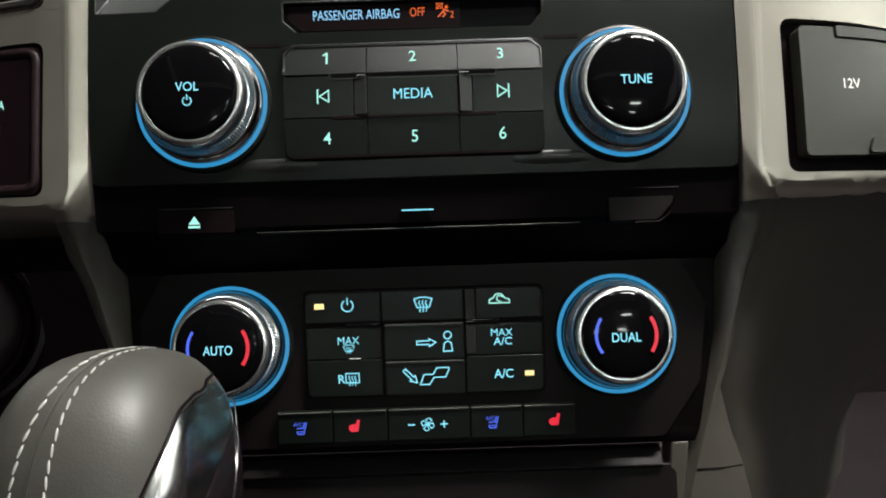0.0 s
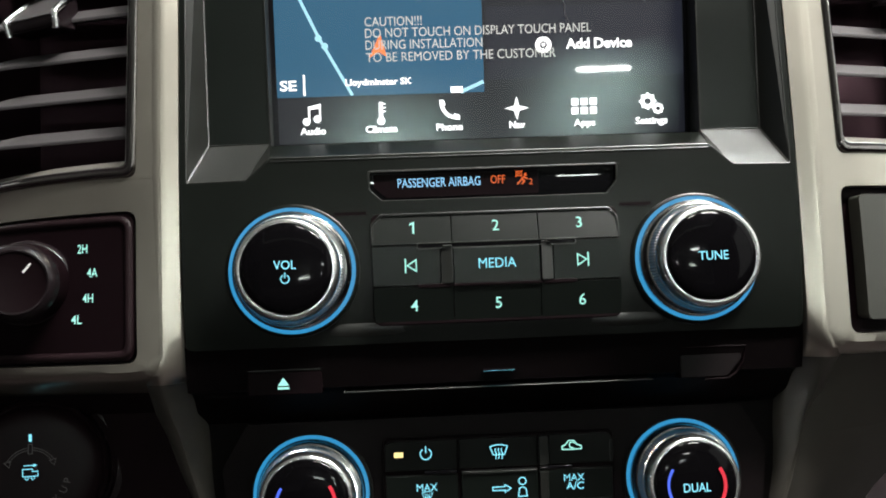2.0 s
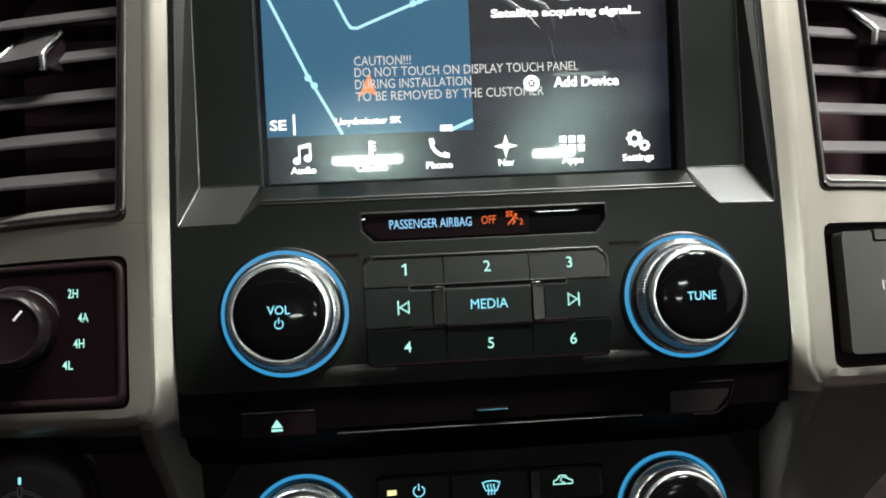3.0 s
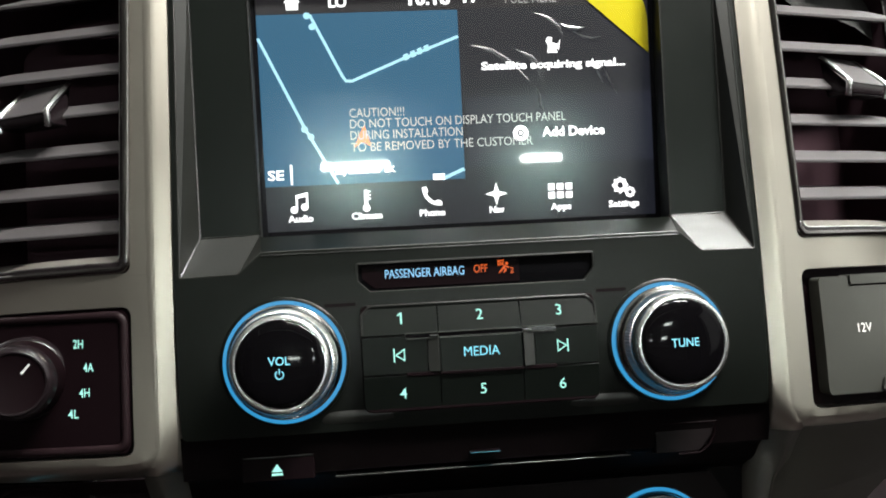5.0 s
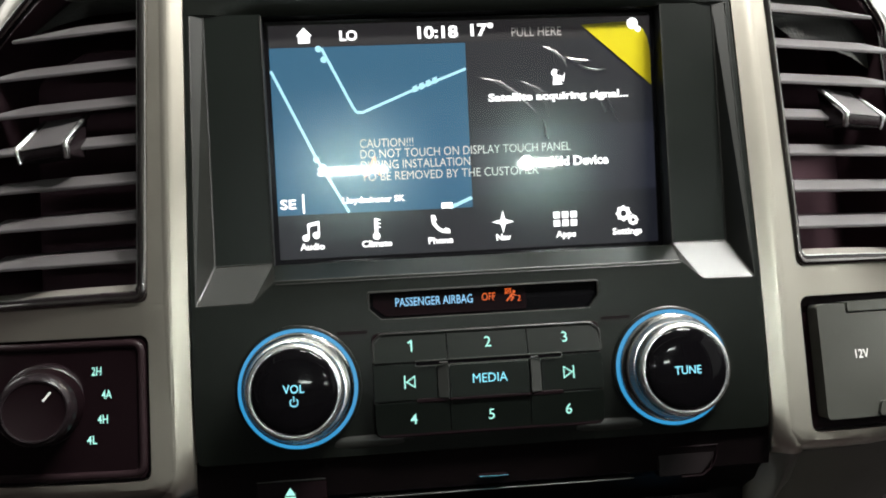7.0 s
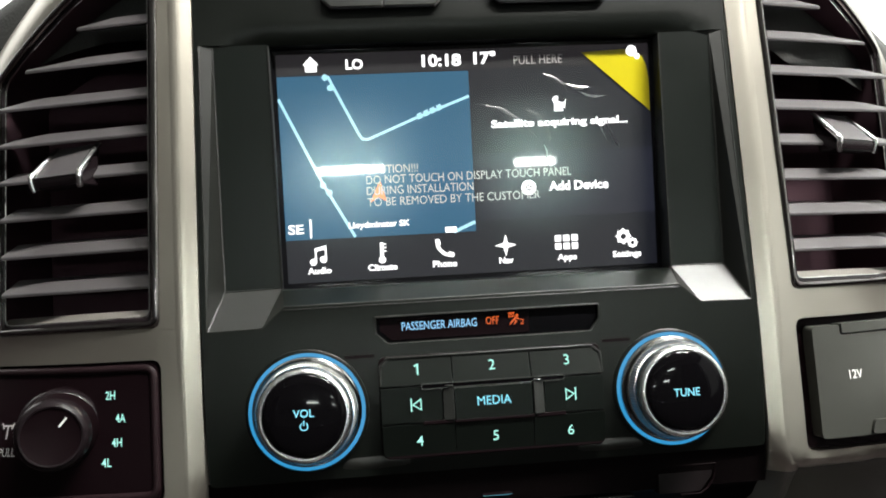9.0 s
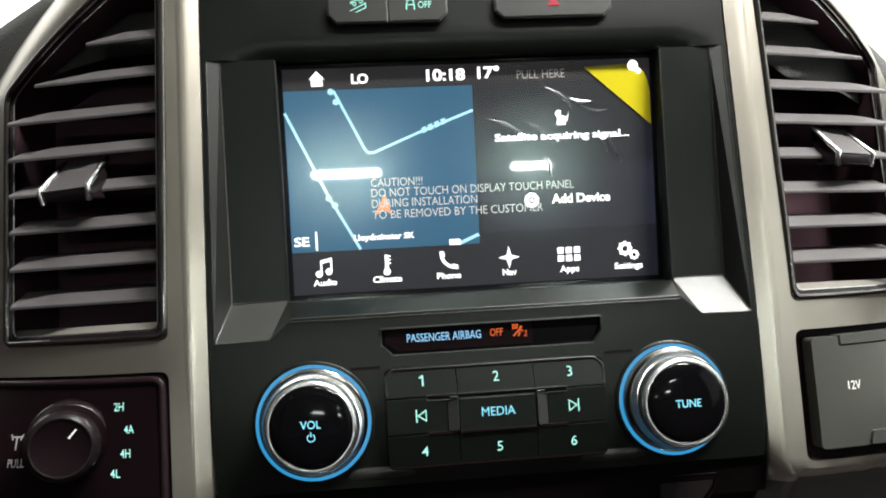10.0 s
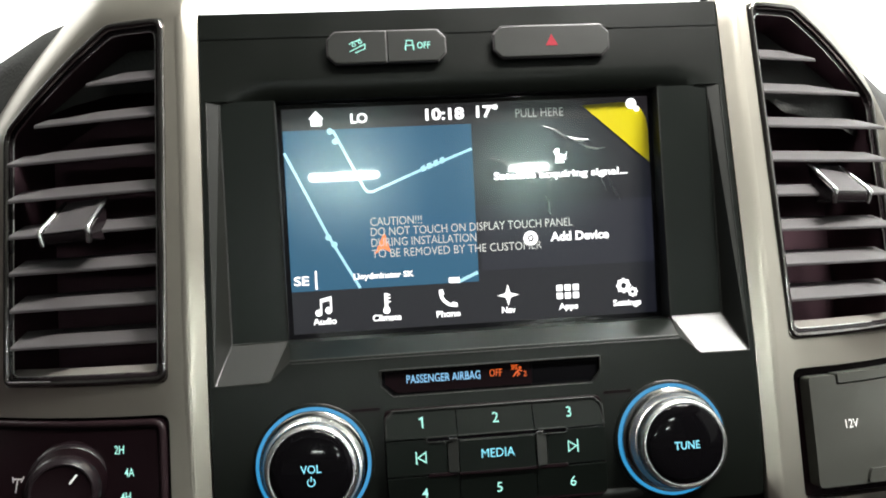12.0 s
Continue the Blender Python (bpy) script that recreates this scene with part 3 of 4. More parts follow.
pts = [(c - 27, -7.3), (27 - c, -7.3), (27, c - 7.3), (27, 7.3 - c), (27 - c, 7.3), (c - 27, 7.3), (-27, 7.3 - c), (-27, c - 7.3)]
key = part("key", plate(rounded(pts, 0.6), -1.6, 6), SATIN, haz, bevel=1.7)
part("key_rim", tube([(px, -0.7, pz) for px, pz in rounded(pts, 0.6)], 0.5, 8, closed=True), SLAT, key, "rim in lighter grey, painting in an edge highlight", smooth=True)
part("symbol", Ink(-1.85).poly([(-2.9, -2.4), (2.9, -2.4), (0, 2.9)]).bm, HAZRED, key)

# ---------------------------------------------------------------- rotary knobs


def knob(x, y, z, label, ring_r=24.3):
    k = thing("rotary_knob", at(x, y, z), label, "knob", "centre stack knobs")
    part("collar", turned([(ring_r + 1.6, 3), (ring_r + 1.4, -0.5), (ring_r + 0.2, -1.2), (ring_r - 2.5, -1.0), (ring_r - 2.5, 3)]), BLACK, k, smooth=True)
    part("light_ring", annulus(ring_r - 1.5, ring_r, -1.65, -1.25), RING, k, "glowing blue light ring")
    part("skirt", turned([(ring_r - 1.7, 0), (ring_r - 1.6, -2.8), (ring_r - 2.0, -3.3), (21.9, -3.6), (21.2, -6.0), (20.6, -6.3)]), BASEMETAL, k, smooth=True)
    part("knurled_band", turned([(20.4, -6.0), (20.9, -6.6), (20.2, -10.8), (19.3, -11.3)], 220, 0.6), BRUSHED, k, "knurled satin metal band")
    # black ring paints the shadow line under the rim
    part("shadow_gap", turned([(19.4, -10.6), (19.5, -11.7), (19.0, -11.8)]), DEEP, k, smooth=True)
    part("rim", turned([(19.0, -11.4), (19.6, -12.0), (19.5, -13.2), (19.0, -15.4), (18.5, -16.4), (17.9, -16.9), (17.4, -16.9), (17.3, -16.4)]), RIM, k, "polished chrome rim", smooth=True)
    part("cap", turned([(17.4, -15.2), (17.3, -15.9), (16.9, -16.5), (16.3, -17.0), (15.5, -17.4), (14.5, -17.72), (13.2, -17.98), (10.5, -18.3), (7, -18.55), (3.5, -18.68), (0.3, -18.72)], 72), CAPBLACK, k, "gloss black domed cap", smooth=True)
    return k


def power_icon(ink, r=2.0, w=0.45):
    ink.arc((0, 0), r, 120, 420, w).line([(0, 0.3), (0, r + 0.9)], w)
    return ink


CAP = -18.82
vol = knob(-78.5, 4, 0, "volume knob, gloss black cap, chrome rim, blue ring")
part("lettering", lettering("VOL", 0, 1.4, CAP, 3.2, 8.2, 0.006), CYAN, vol)
part("symbol", power_icon(Ink(CAP, 0, -3.8), 1.5, 0.4).bm, CYAN, vol)
tune = knob(78.5, 4, -1, "tuning knob, gloss black cap, chrome rim, blue ring")
part("lettering", lettering("TUNE", 0, 0, CAP, 3.3, 11.0, 0.006), CYAN, tune)
for x, word, w in ((-78, "AUTO", 11.2), (78, "DUAL", 11.0)):
    k = knob(x, 35.5, -91.5, "temperature knob, gloss black cap, red and blue arcs", 24.0)
    part("lettering", lettering(word, 0, -0.8, CAP, 3.5, w, 0.006), CYAN, k)
    part("cold_arc", Ink(CAP).arc((0, 0), 11.5, 145, 215, 1.1).bm, BLUE, k)
    part("hot_arc", Ink(CAP).arc((0, 0), 11.5, -35, 35, 1.4).bm, RED, k)

# ---------------------------------------------------------------- audio buttons
audio = thing("audio_buttons", at(0, 0, 0), "black audio button panel with teal backlit numerals", "button panel")
part("bed", plate(rounded([(-48, -22.6), (48, -22.6), (48, 20.6), (-48, 20.6)], [4, 4, 3.5, 3.5]), 2.4, 5), DEEP, audio, bevel=0.5)


def sloped(pts, ys, back, r=0.6):
    """A key whose front is slanted: ys gives the depth at its bottom and top."""
    zs = [p[1] for p in pts]
    z0, z1 = min(zs), max(zs)
    return plate(rounded(pts, r, 3), 0, back, warp=lambda x, z: ys[0] + (ys[1] - ys[0]) * (z - z0) / (z1 - z0))


def laid(bm, z0, y0, z1, y1):
    """Lays flat graphics on a face that slants from the depth y0 at z0 to y1 at z1."""
    for v in bm.verts:
        v.co.y = y0 + (y1 - y0) * (v.co.z - z0) / (z1 - z0) - 0.12
    return bm


cols = ((-47.6, -17.2), (-16.8, 16.4), (16.8, 47.6))
for (x0, x1), up, down in zip(cols, "123", "456"):
    out = [3.5 if x0 < -40 else 0.4, 3.5 if x1 > 40 else 0.4]
    top = part("key", sloped([(x0, 8.2), (x1, 8.2), (x1, 20.2), (x0, 20.2)] if x0 > -40 and x1 < 40 else [(x0, 8.2), (x1, 8.2), (x1, 20.2), (x0 + 3.4, 20.2), (x0, 16.8)] if x0 < -40 else [(x0, 8.2), (x1, 8.2), (x1, 16.8), (x1 - 3.4, 20.2), (x0, 20.2)], (-1.0, 2.4), 4, 0.4), KEY, audio, bevel=0.9)
    cx = (x0 + x1) / 2 + 0.3
    one = Ink(0.3, cx, 14.6).poly([(0.1, -2.3), (0.85, -2.3), (0.85, 2.3), (0.3, 2.3), (-1.0, 1.5), (-1.0, 0.85), (0.1, 1.3)]).bm
    part("lettering", laid(one if up == "1" else lettering(up, cx, 14.6, 0.3, 4.3, 0, 0.002), 8.2, -1.0, 20.2, 2.4), TEAL, top)
    bot = part("key", sloped([(x0, -22.2), (x1, -22.2), (x1, -8.2), (x0, -8.2)], (2.6, -0.4), 4, [out[0], out[1], 0.4, 0.4]), KEY, audio, bevel=0.4)
    part("lettering", laid(lettering(down, (x0 + x1) / 2 + 0.3, -15.2, 0.35, 4.3, 0, 0.002), -22.2, 2.6, -8.2, -0.4), TEAL, bot)
mid = part("key", sloped([(-16.6, -7.4), (16.2, -7.4), (16.2, 5.9), (-16.6, 5.9)], (-1.0, -1.9), 6), KEY, audio, bevel=0.6)
part("lettering", laid(lettering("MEDIA", 0, 0, -3.4, 3.8, 14.4), -7.4, -1.0, 5.9, -1.9), CYAN, mid)
for s in (-1, 1):
    key = part("key", sloped([(s * 22, -7.4), (s * 47.6, -7.4), (s * 47.6, 7.4), (s * 22, 7.4)], (0.3, -0.9), 4, 0.4), KEY, audio, bevel=0.4)
    ink = Ink(-0.85, s * 32.8, 0, 0.95)
    ink.line([(-1.9 * s, 2.3), (-1.9 * s, -2.3), (1.7 * s, 0)], 0.5, True).line([(2.4 * s, 2.8), (2.4 * s, -2.8)], 0.6)
    part("symbol", ink.bm, TEAL, key)
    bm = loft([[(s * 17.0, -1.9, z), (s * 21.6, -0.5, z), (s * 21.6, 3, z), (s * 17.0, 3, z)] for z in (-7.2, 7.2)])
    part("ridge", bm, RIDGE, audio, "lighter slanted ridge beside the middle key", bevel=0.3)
    # chrome bar added only to make the glint at the slot's end
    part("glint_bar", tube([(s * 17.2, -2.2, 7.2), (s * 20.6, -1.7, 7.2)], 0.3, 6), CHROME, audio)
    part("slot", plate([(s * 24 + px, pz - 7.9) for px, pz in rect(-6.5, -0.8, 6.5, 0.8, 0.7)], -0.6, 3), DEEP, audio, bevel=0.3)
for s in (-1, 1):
    # outer chamfers take the lighter RIDGE colour as a painted edge highlight
    part("corner_chamfer", loft([[(s * 47.9, y, z), (s * 46.9, y - 0.5, z), (s * 46.7, y + 1.5, z), (s * 47.9, y + 1.5, z)] for y, z in ((-0.5, 8.8), (1.7, 16.6))]), RIDGE, audio, "outer chamfer, painted lighter for the light it catches")
    part("corner_chamfer", loft([[(s * (47.8 - d), y, 16.9 + d), (s * (46.6 - d), y - 0.3, 16.3 + d), (s * (46.6 - d), y + 1.5, 16.3 + d), (s * (47.8 - d), y + 1.5, 16.9 + d)] for d, y in ((0, 1.6), (3.3, 2.3))]), RIDGE, audio, "outer chamfer, painted lighter for the light it catches")
    part("slot_pocket", plate([(s * 24 + px, pz + 7.3) for px, pz in rect(-6.8, -1.2, 6.8, 1.2, 1.1)], -1.3, 3), CAPBLACK, audio, bevel=0.3)
slot = part("slot", plate(rect(-30.5, 6.2, 30.5, 8.3, 1.0), -1.2, 4), CAPBLACK, audio, "long gloss black slot between the key rows", bevel=0.3)
part("slot_rim", tube([(px, -1.2, pz) for px, pz in rect(-30.5, 6.2, 30.5, 8.3, 1.0)], 0.28, 6, closed=True), RIDGE, slot, smooth=True)
part("groove_bar", plate([(px, pz - 7.9) for px, pz in rect(-17, -0.55, 17, 0.55, 0.4)], -1.2, 3), DEEP, audio, bevel=0.2)
part("group_rim", tube([(-47.5, -0.5, 8.6), (-47.5, 0.9, 16.6), (-44.3, 1.6, 20.0), (44.3, 1.6, 20.0), (47.5, 0.9, 16.6), (47.5, -0.5, 8.6)], 0.35, 8), SATIN, audio, "rounded outer edge of the keys", smooth=True)

# ---------------------------------------------------------------- climate buttons
climate = thing("climate_buttons", at(0, 33.5, -92, 5), "black climate control panel with backlit symbols", "button panel")
part("bed", plate(rect(-48, -22, 49, 21.5, 3), 0.8, 6), DEEP, climate, bevel=0.5)


def key_at(parent, x0, z0, x1, z1, y=-0.4, r=0.5, mat=None, back=4.0):
    return part("key", plate(rounded([(x0, z0), (x1, z0), (x1, z1), (x0, z1)], r, 3), y, back), mat or KEY, parent, bevel=0.4)


def screen_icon(ink, rear=False):
    if rear:
        ink.line([(-3, -1.8), (3, -1.8), (3, 2.4), (-3, 2.4)], 0.5, True)
    else:
        ink.line([(-3.6, 2.0), (-1.2, 2.7), (1.2, 2.7), (3.6, 2.0), (2.4, -1.4), (-2.4, -1.4)], 0.5, True)
    for x in (-1.3, 0, 1.3):
        ink.line([(x, 1.4), (x - 0.35, 0.4), (x + 0.25, -0.8), (x - 0.1, -3.2)], 0.45)
    return ink


def arrow(ink, x0, z0, x1, z1, w=0.5, h=1.5):
    d = Vector((x1 - x0, z1 - z0)).normalized()
    n = Vector((-d.y, d.x))
    a, b = Vector((x0, z0)), Vector((x1, z1))
    m = b - d * 2.6
    ink.line([tuple(a + n * h * 0.45), tuple(m + n * h * 0.45), tuple(m + n * h), tuple(b), tuple(m - n * h), tuple(m - n * h * 0.45), tuple(a - n * h * 0.45)], w, True)


YK = -0.75
k = key_at(climate, -47, 8.4, -17, 20.6, r=[0.4, 0.4, 0.4, 3])
part("symbol", power_icon(Ink(YK, -30, 15.2), 2.3, 0.5).bm, CYAN, k)
part("lamp", Ink(YK, -41.3, 15.2).poly([(-1.9, -1.1), (1.9, -1.1), (1.9, 1.1), (-1.9, 1.1)]).bm, AMBER, k, "lit amber indicator")
k = key_at(climate, -16.4, 8.4, 16.6, 20.6, -0.6)
part("symbol", screen_icon(Ink(-0.95, 0.4, 15)).bm, CYAN, k)
k = key_at(climate, 21.5, 8.4, 48, 20.6, r=[0.4, 0.4, 3.5, 0.4])
ink = Ink(YK, 31, 16)
ink.line([(-4, -1.6), (4, -1.6), (4, -0.2), (2.3, 0.3), (1, 2), (-1.4, 2), (-2.6, 0.3), (-4, -0.2)], 0.5, True).arc((0.2, 0.2), 1.2, 20, 300, 0.45, 10)
part("symbol", ink.bm, TEAL, k)
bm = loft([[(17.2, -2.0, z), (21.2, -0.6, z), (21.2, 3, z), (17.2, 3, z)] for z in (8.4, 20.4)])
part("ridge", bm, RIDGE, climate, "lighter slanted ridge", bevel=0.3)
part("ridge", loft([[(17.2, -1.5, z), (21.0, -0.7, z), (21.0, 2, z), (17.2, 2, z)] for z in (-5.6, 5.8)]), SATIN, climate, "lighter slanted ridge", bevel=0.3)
part("corner_chamfer", loft([[(48.3, 0.0, z), (47.0, -0.7, z), (47.0, 1.5, z), (48.3, 1.5, z)] for z in (8.8, 17.4)]), RIDGE, climate, "outer chamfer, painted lighter for the light it catches")
# small metal bars added to stand for glints at the slot ends
part("slot_glint", tube([(17.8, -1.2, 7.3), (20.4, -1.2, 7.3)], 0.45, 6), CHROME, climate)
part("slot_glint", tube([(-18.4, -1.2, 7.3), (-20.2, -1.2, 7.3)], 0.35, 6), BASEMETAL, climate)
part("slot", plate(rect(17.2, 6.6, 31, 8.0, 0.5), -0.9, 3), GLOSS, climate, bevel=0.3)
part("slot", plate(rect(-31, 6.6, -17.2, 8.0, 0.5), -0.9, 3), GLOSS, climate, bevel=0.3)
k = key_at(climate, -47, -6.4, -17, 6.2)
part("lettering", lettering("MAX", -30, 1.2, YK, 3.1, 8.6), CYAN, k)
part("symbol", screen_icon(Ink(YK, -30, -2.2, 0.6)).bm, CYAN, k)
part("key_line", Ink(YK, -27.5, -6.1).poly([(-2.4, -0.2), (2.4, -0.2), (2.4, 0.2), (-2.4, 0.2)]).bm, MARK, k)
k = key_at(climate, -15.6, -7.4, 16.4, 7.0, -0.9)
# lighter bar paints the light on the key's upper edge
part("lip", block(-15.2, 16.0, -1.8, 0.6, 6.2, 7.2), RIDGE, k, "upper lip, painted lighter for the light it catches", bevel=0.3)
ink = Ink(-1.2, 5, -0.6)
arrow(ink, -7.6, 0, 0, 0, 0.5, 1.6)
ink.ring((4.8, 2.8), 1.5, 0.5).line([(3.0, -3.6), (6.6, -3.6), (6.2, -0.4), (4.8, 0.4), (3.4, -0.4)], 0.5, True)
part("symbol", ink.bm, CYAN, k)
k = key_at(climate, 17, -6.4, 48, 6.2)
part("lettering", lettering("MAX", 31.6, 2.6, YK, 3.0, 8.6), CYAN, k)
part("lettering", lettering("A/C", 31.9, -0.9, YK, 3.0, 7.4, 0.01), CYAN, k)
k = key_at(climate, -47, -21.4, -17, -6.8, r=[3, 0.4, 0.4, 0.4])
part("lettering", lettering("R", -33.2, -14.2, YK, 3.4, 0, 0.008), CYAN, k)
part("symbol", screen_icon(Ink(YK, -28.9, -14.2, 0.88), True).bm, CYAN, k)
k = key_at(climate, -15.6, -21.6, 16.4, -8.0, -0.9)
part("lip", block(-15.2, 16.0, -1.7, 0.6, -8.7, -7.8), RIDGE, k, "upper lip, painted lighter for the light it catches", bevel=0.3)
ink = Ink(-1.2, 1.5, -14)
arrow(ink, -9.5, 2.6, -4.4, -2.6, 0.5, 1.5)
ink.line([(-3.2, -3.4), (0.6, -3.4), (2.4, -0.6), (7, -0.6), (8.4, 2.2), (8.4, 3.2), (3.6, 3.2), (2, 0.6), (-1.6, 0.6)], 0.5, True)
part("symbol", ink.bm, CYAN, k)
k = key_at(climate, 17, -21.4, 48, -6.8, r=[0.4, 3, 0.4, 0.4])
part("lettering", lettering("A/C", 31.9, -14, YK, 3.5, 7.6, 0.01), CYAN, k)
part("lamp", Ink(YK, 42.3, -14.2).poly([(-1.8, -1.0), (1.8, -1.0), (1.8, 1.0), (-1.8, 1.0)]).bm, AMBER, k, "lit amber indicator")

# row of seat and fan keys below
row = thing("seat_and_fan_keys", at(0, 34.6, -125, 5), "black row of seat climate and fan keys", "button panel")


def seat_icon(ink):
    ink.poly([(-2.2, 0.3), (-0.6, 1.0), (0.6, 0.8), (1.2, 2.8), (2.4, 2.6), (1.6, -2.2), (-1.4, -2.4), (-2.4, -1.2)])
    return ink


YR = -0.9
for x0, x1, what in ((-59.3, -37.4, "cool"), (-37.0, -15.4, "heat"), (-15.0, 17.6, "fan"), (18.0, 38.8, "cool"), (39.2, 60.2, "heat")):
    k = key_at(row, x0, -6.4, x1, 6.4, -0.6, 0.5)
    # lid grey on the lip paints light on the key's upper edge
    part("lip", block(x0 + 0.4, x1 - 0.4, -1.5, 1.0, 5.6, 6.3), DOOR, k, "upper lip, painted lighter for the light it catches", bevel=0.25)
    c = (x0 + x1) / 2
    if what == "cool":
        ink = Ink(YR, c - 1.5, -0.2, 0.8)
        ink.line([(-2.2, 0.0), (-0.4, 0.2), (1, 0.2), (1.6, 3.0)], 0.6).line([(-2.2, -1.4), (-1.6, -2.8), (1.2, -2.8), (2.6, 3.0)], 0.6).line([(-1.4, -1.6), (1, -1.6)], 0.5)
        part("symbol", ink.bm, BLUE, k)
        part("lettering", lettering("A/C", c - 2.8, 1.5, YR, 1.5, 3.5), BLUE, k)
    elif what == "heat":
        part("symbol", seat_icon(Ink(YR, c + (-2.4 if c < 0 else 1.8), 0, 0.95)).bm, RED, k)
    else:
        ink = Ink(YR, c - 0.6, -0.2, 0.88)
        for i in range(4):
            a = radians(45 + 90 * i)
            b = a + radians(62)
            ink.line([(0.4 * math.cos(a), 0.4 * math.sin(a)), (2.7 * math.cos(a), 2.7 * math.sin(a)), (3.0 * math.cos(a + 0.5), 3.0 * math.sin(a + 0.5)), (2.4 * math.cos(b), 2.4 * math.sin(b))], 0.45, True)
        ink.line([(-9, 0), (-5.8, 0)], 0.6).line([(5.8, 0), (9.2, 0)], 0.6).line([(7.5, -1.7), (7.5, 1.7)], 0.6)
        part("symbol", ink.bm, CYAN, k)

# ---------------------------------------------------------------- touch screen
PX = 0.2178
SZ = 106.9
screen = thing("touch_screen", at(0, 26.2, SZ, 6.1), "lit touch screen showing a map, covered by protective film", "touch screen")


def sp(x, y):
    return ((x - 400) * PX, (240 - y) * PX)


def area(x0, y0, x1, y1, y):
    return Ink(y).poly([sp(x0, y1), sp(x1, y1), sp(x1, y0), sp(x0, y0)]).bm


def words(txt, x, y, cap, width=0.0, depth=-0.2, bold=0.0):
    cx, cz = sp(x, y)
    return lettering(txt, cx, cz, depth, cap * PX, width * PX, bold)


part("glass", plate(rect(-90.5, -56, 90.5, 56.5, 2), 0.15, 4), GLOSS, screen, "gloss black screen glass")
disp = part("display", area(0, 0, 800, 480, 0.0), DARKPIX, screen)
part("status_bar", area(0, 0, 800, 44, -0.05), DARKBAR, disp)
part("map", area(0, 46, 404, 389, -0.06), MAPBLUE, disp, "blue road map")
part("lower_card", area(412, 224, 800, 366, -0.05), lit("card_display", (0.011, 0.0125, 0.022), 1.0, rough=0.03), disp)
for line, w in (((sp(1, 92), sp(84, 273), sp(146, 388)), 1.3), ((sp(106, 48), sp(165, 172), sp(172, 182), sp(184, 183), sp(290, 141), sp(403, 100)), 1.3), ((sp(357, 388), sp(403, 369)), 1.6)):
    part("road", Ink(-0.1).line(line, w).bm, ROADS, disp, "pale blue road line")
for p in ((100, 50), (110, 72), (84, 276), (96, 292)):
    part("road_shield", Ink(-0.14).disc(sp(*p), 1.5, 14).bm, ROADS, disp)
for i in range(4):
    part("road_label", Ink(-0.14).poly([sp(292 + 14 * i, 146 - 5.4 * i), sp(302 + 14 * i, 142 - 5.4 * i), sp(299 + 14 * i, 130 - 5.4 * i), sp(289 + 14 * i, 134 - 5.4 * i)]).bm, ROADS, disp)
part("position_arrow", Ink(-0.12).poly([sp(180, 318), sp(204, 270), sp(216, 316), sp(200, 306)]).bm, ARROW, disp, "orange position arrow")
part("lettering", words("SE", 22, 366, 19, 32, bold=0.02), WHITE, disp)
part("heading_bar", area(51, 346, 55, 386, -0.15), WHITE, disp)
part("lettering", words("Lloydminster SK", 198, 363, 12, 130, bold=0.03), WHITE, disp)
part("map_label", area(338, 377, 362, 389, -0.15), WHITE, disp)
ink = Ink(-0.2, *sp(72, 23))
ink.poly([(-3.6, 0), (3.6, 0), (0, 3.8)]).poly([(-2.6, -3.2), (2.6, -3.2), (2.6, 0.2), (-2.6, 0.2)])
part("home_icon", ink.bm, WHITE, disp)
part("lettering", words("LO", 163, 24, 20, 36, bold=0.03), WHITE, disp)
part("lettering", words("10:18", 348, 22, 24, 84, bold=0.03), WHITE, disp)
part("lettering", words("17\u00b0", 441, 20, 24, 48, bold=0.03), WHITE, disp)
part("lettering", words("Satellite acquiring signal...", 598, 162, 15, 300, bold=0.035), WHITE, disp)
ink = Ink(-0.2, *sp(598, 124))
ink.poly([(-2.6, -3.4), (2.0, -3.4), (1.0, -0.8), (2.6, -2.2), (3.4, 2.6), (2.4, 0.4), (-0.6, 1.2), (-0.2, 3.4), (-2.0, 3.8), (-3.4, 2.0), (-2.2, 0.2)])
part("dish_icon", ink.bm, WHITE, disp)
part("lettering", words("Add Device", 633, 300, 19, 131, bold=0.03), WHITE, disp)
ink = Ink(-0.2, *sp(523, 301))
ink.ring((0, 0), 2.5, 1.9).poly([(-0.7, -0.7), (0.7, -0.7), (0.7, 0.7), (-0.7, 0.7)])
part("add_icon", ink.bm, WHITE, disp)
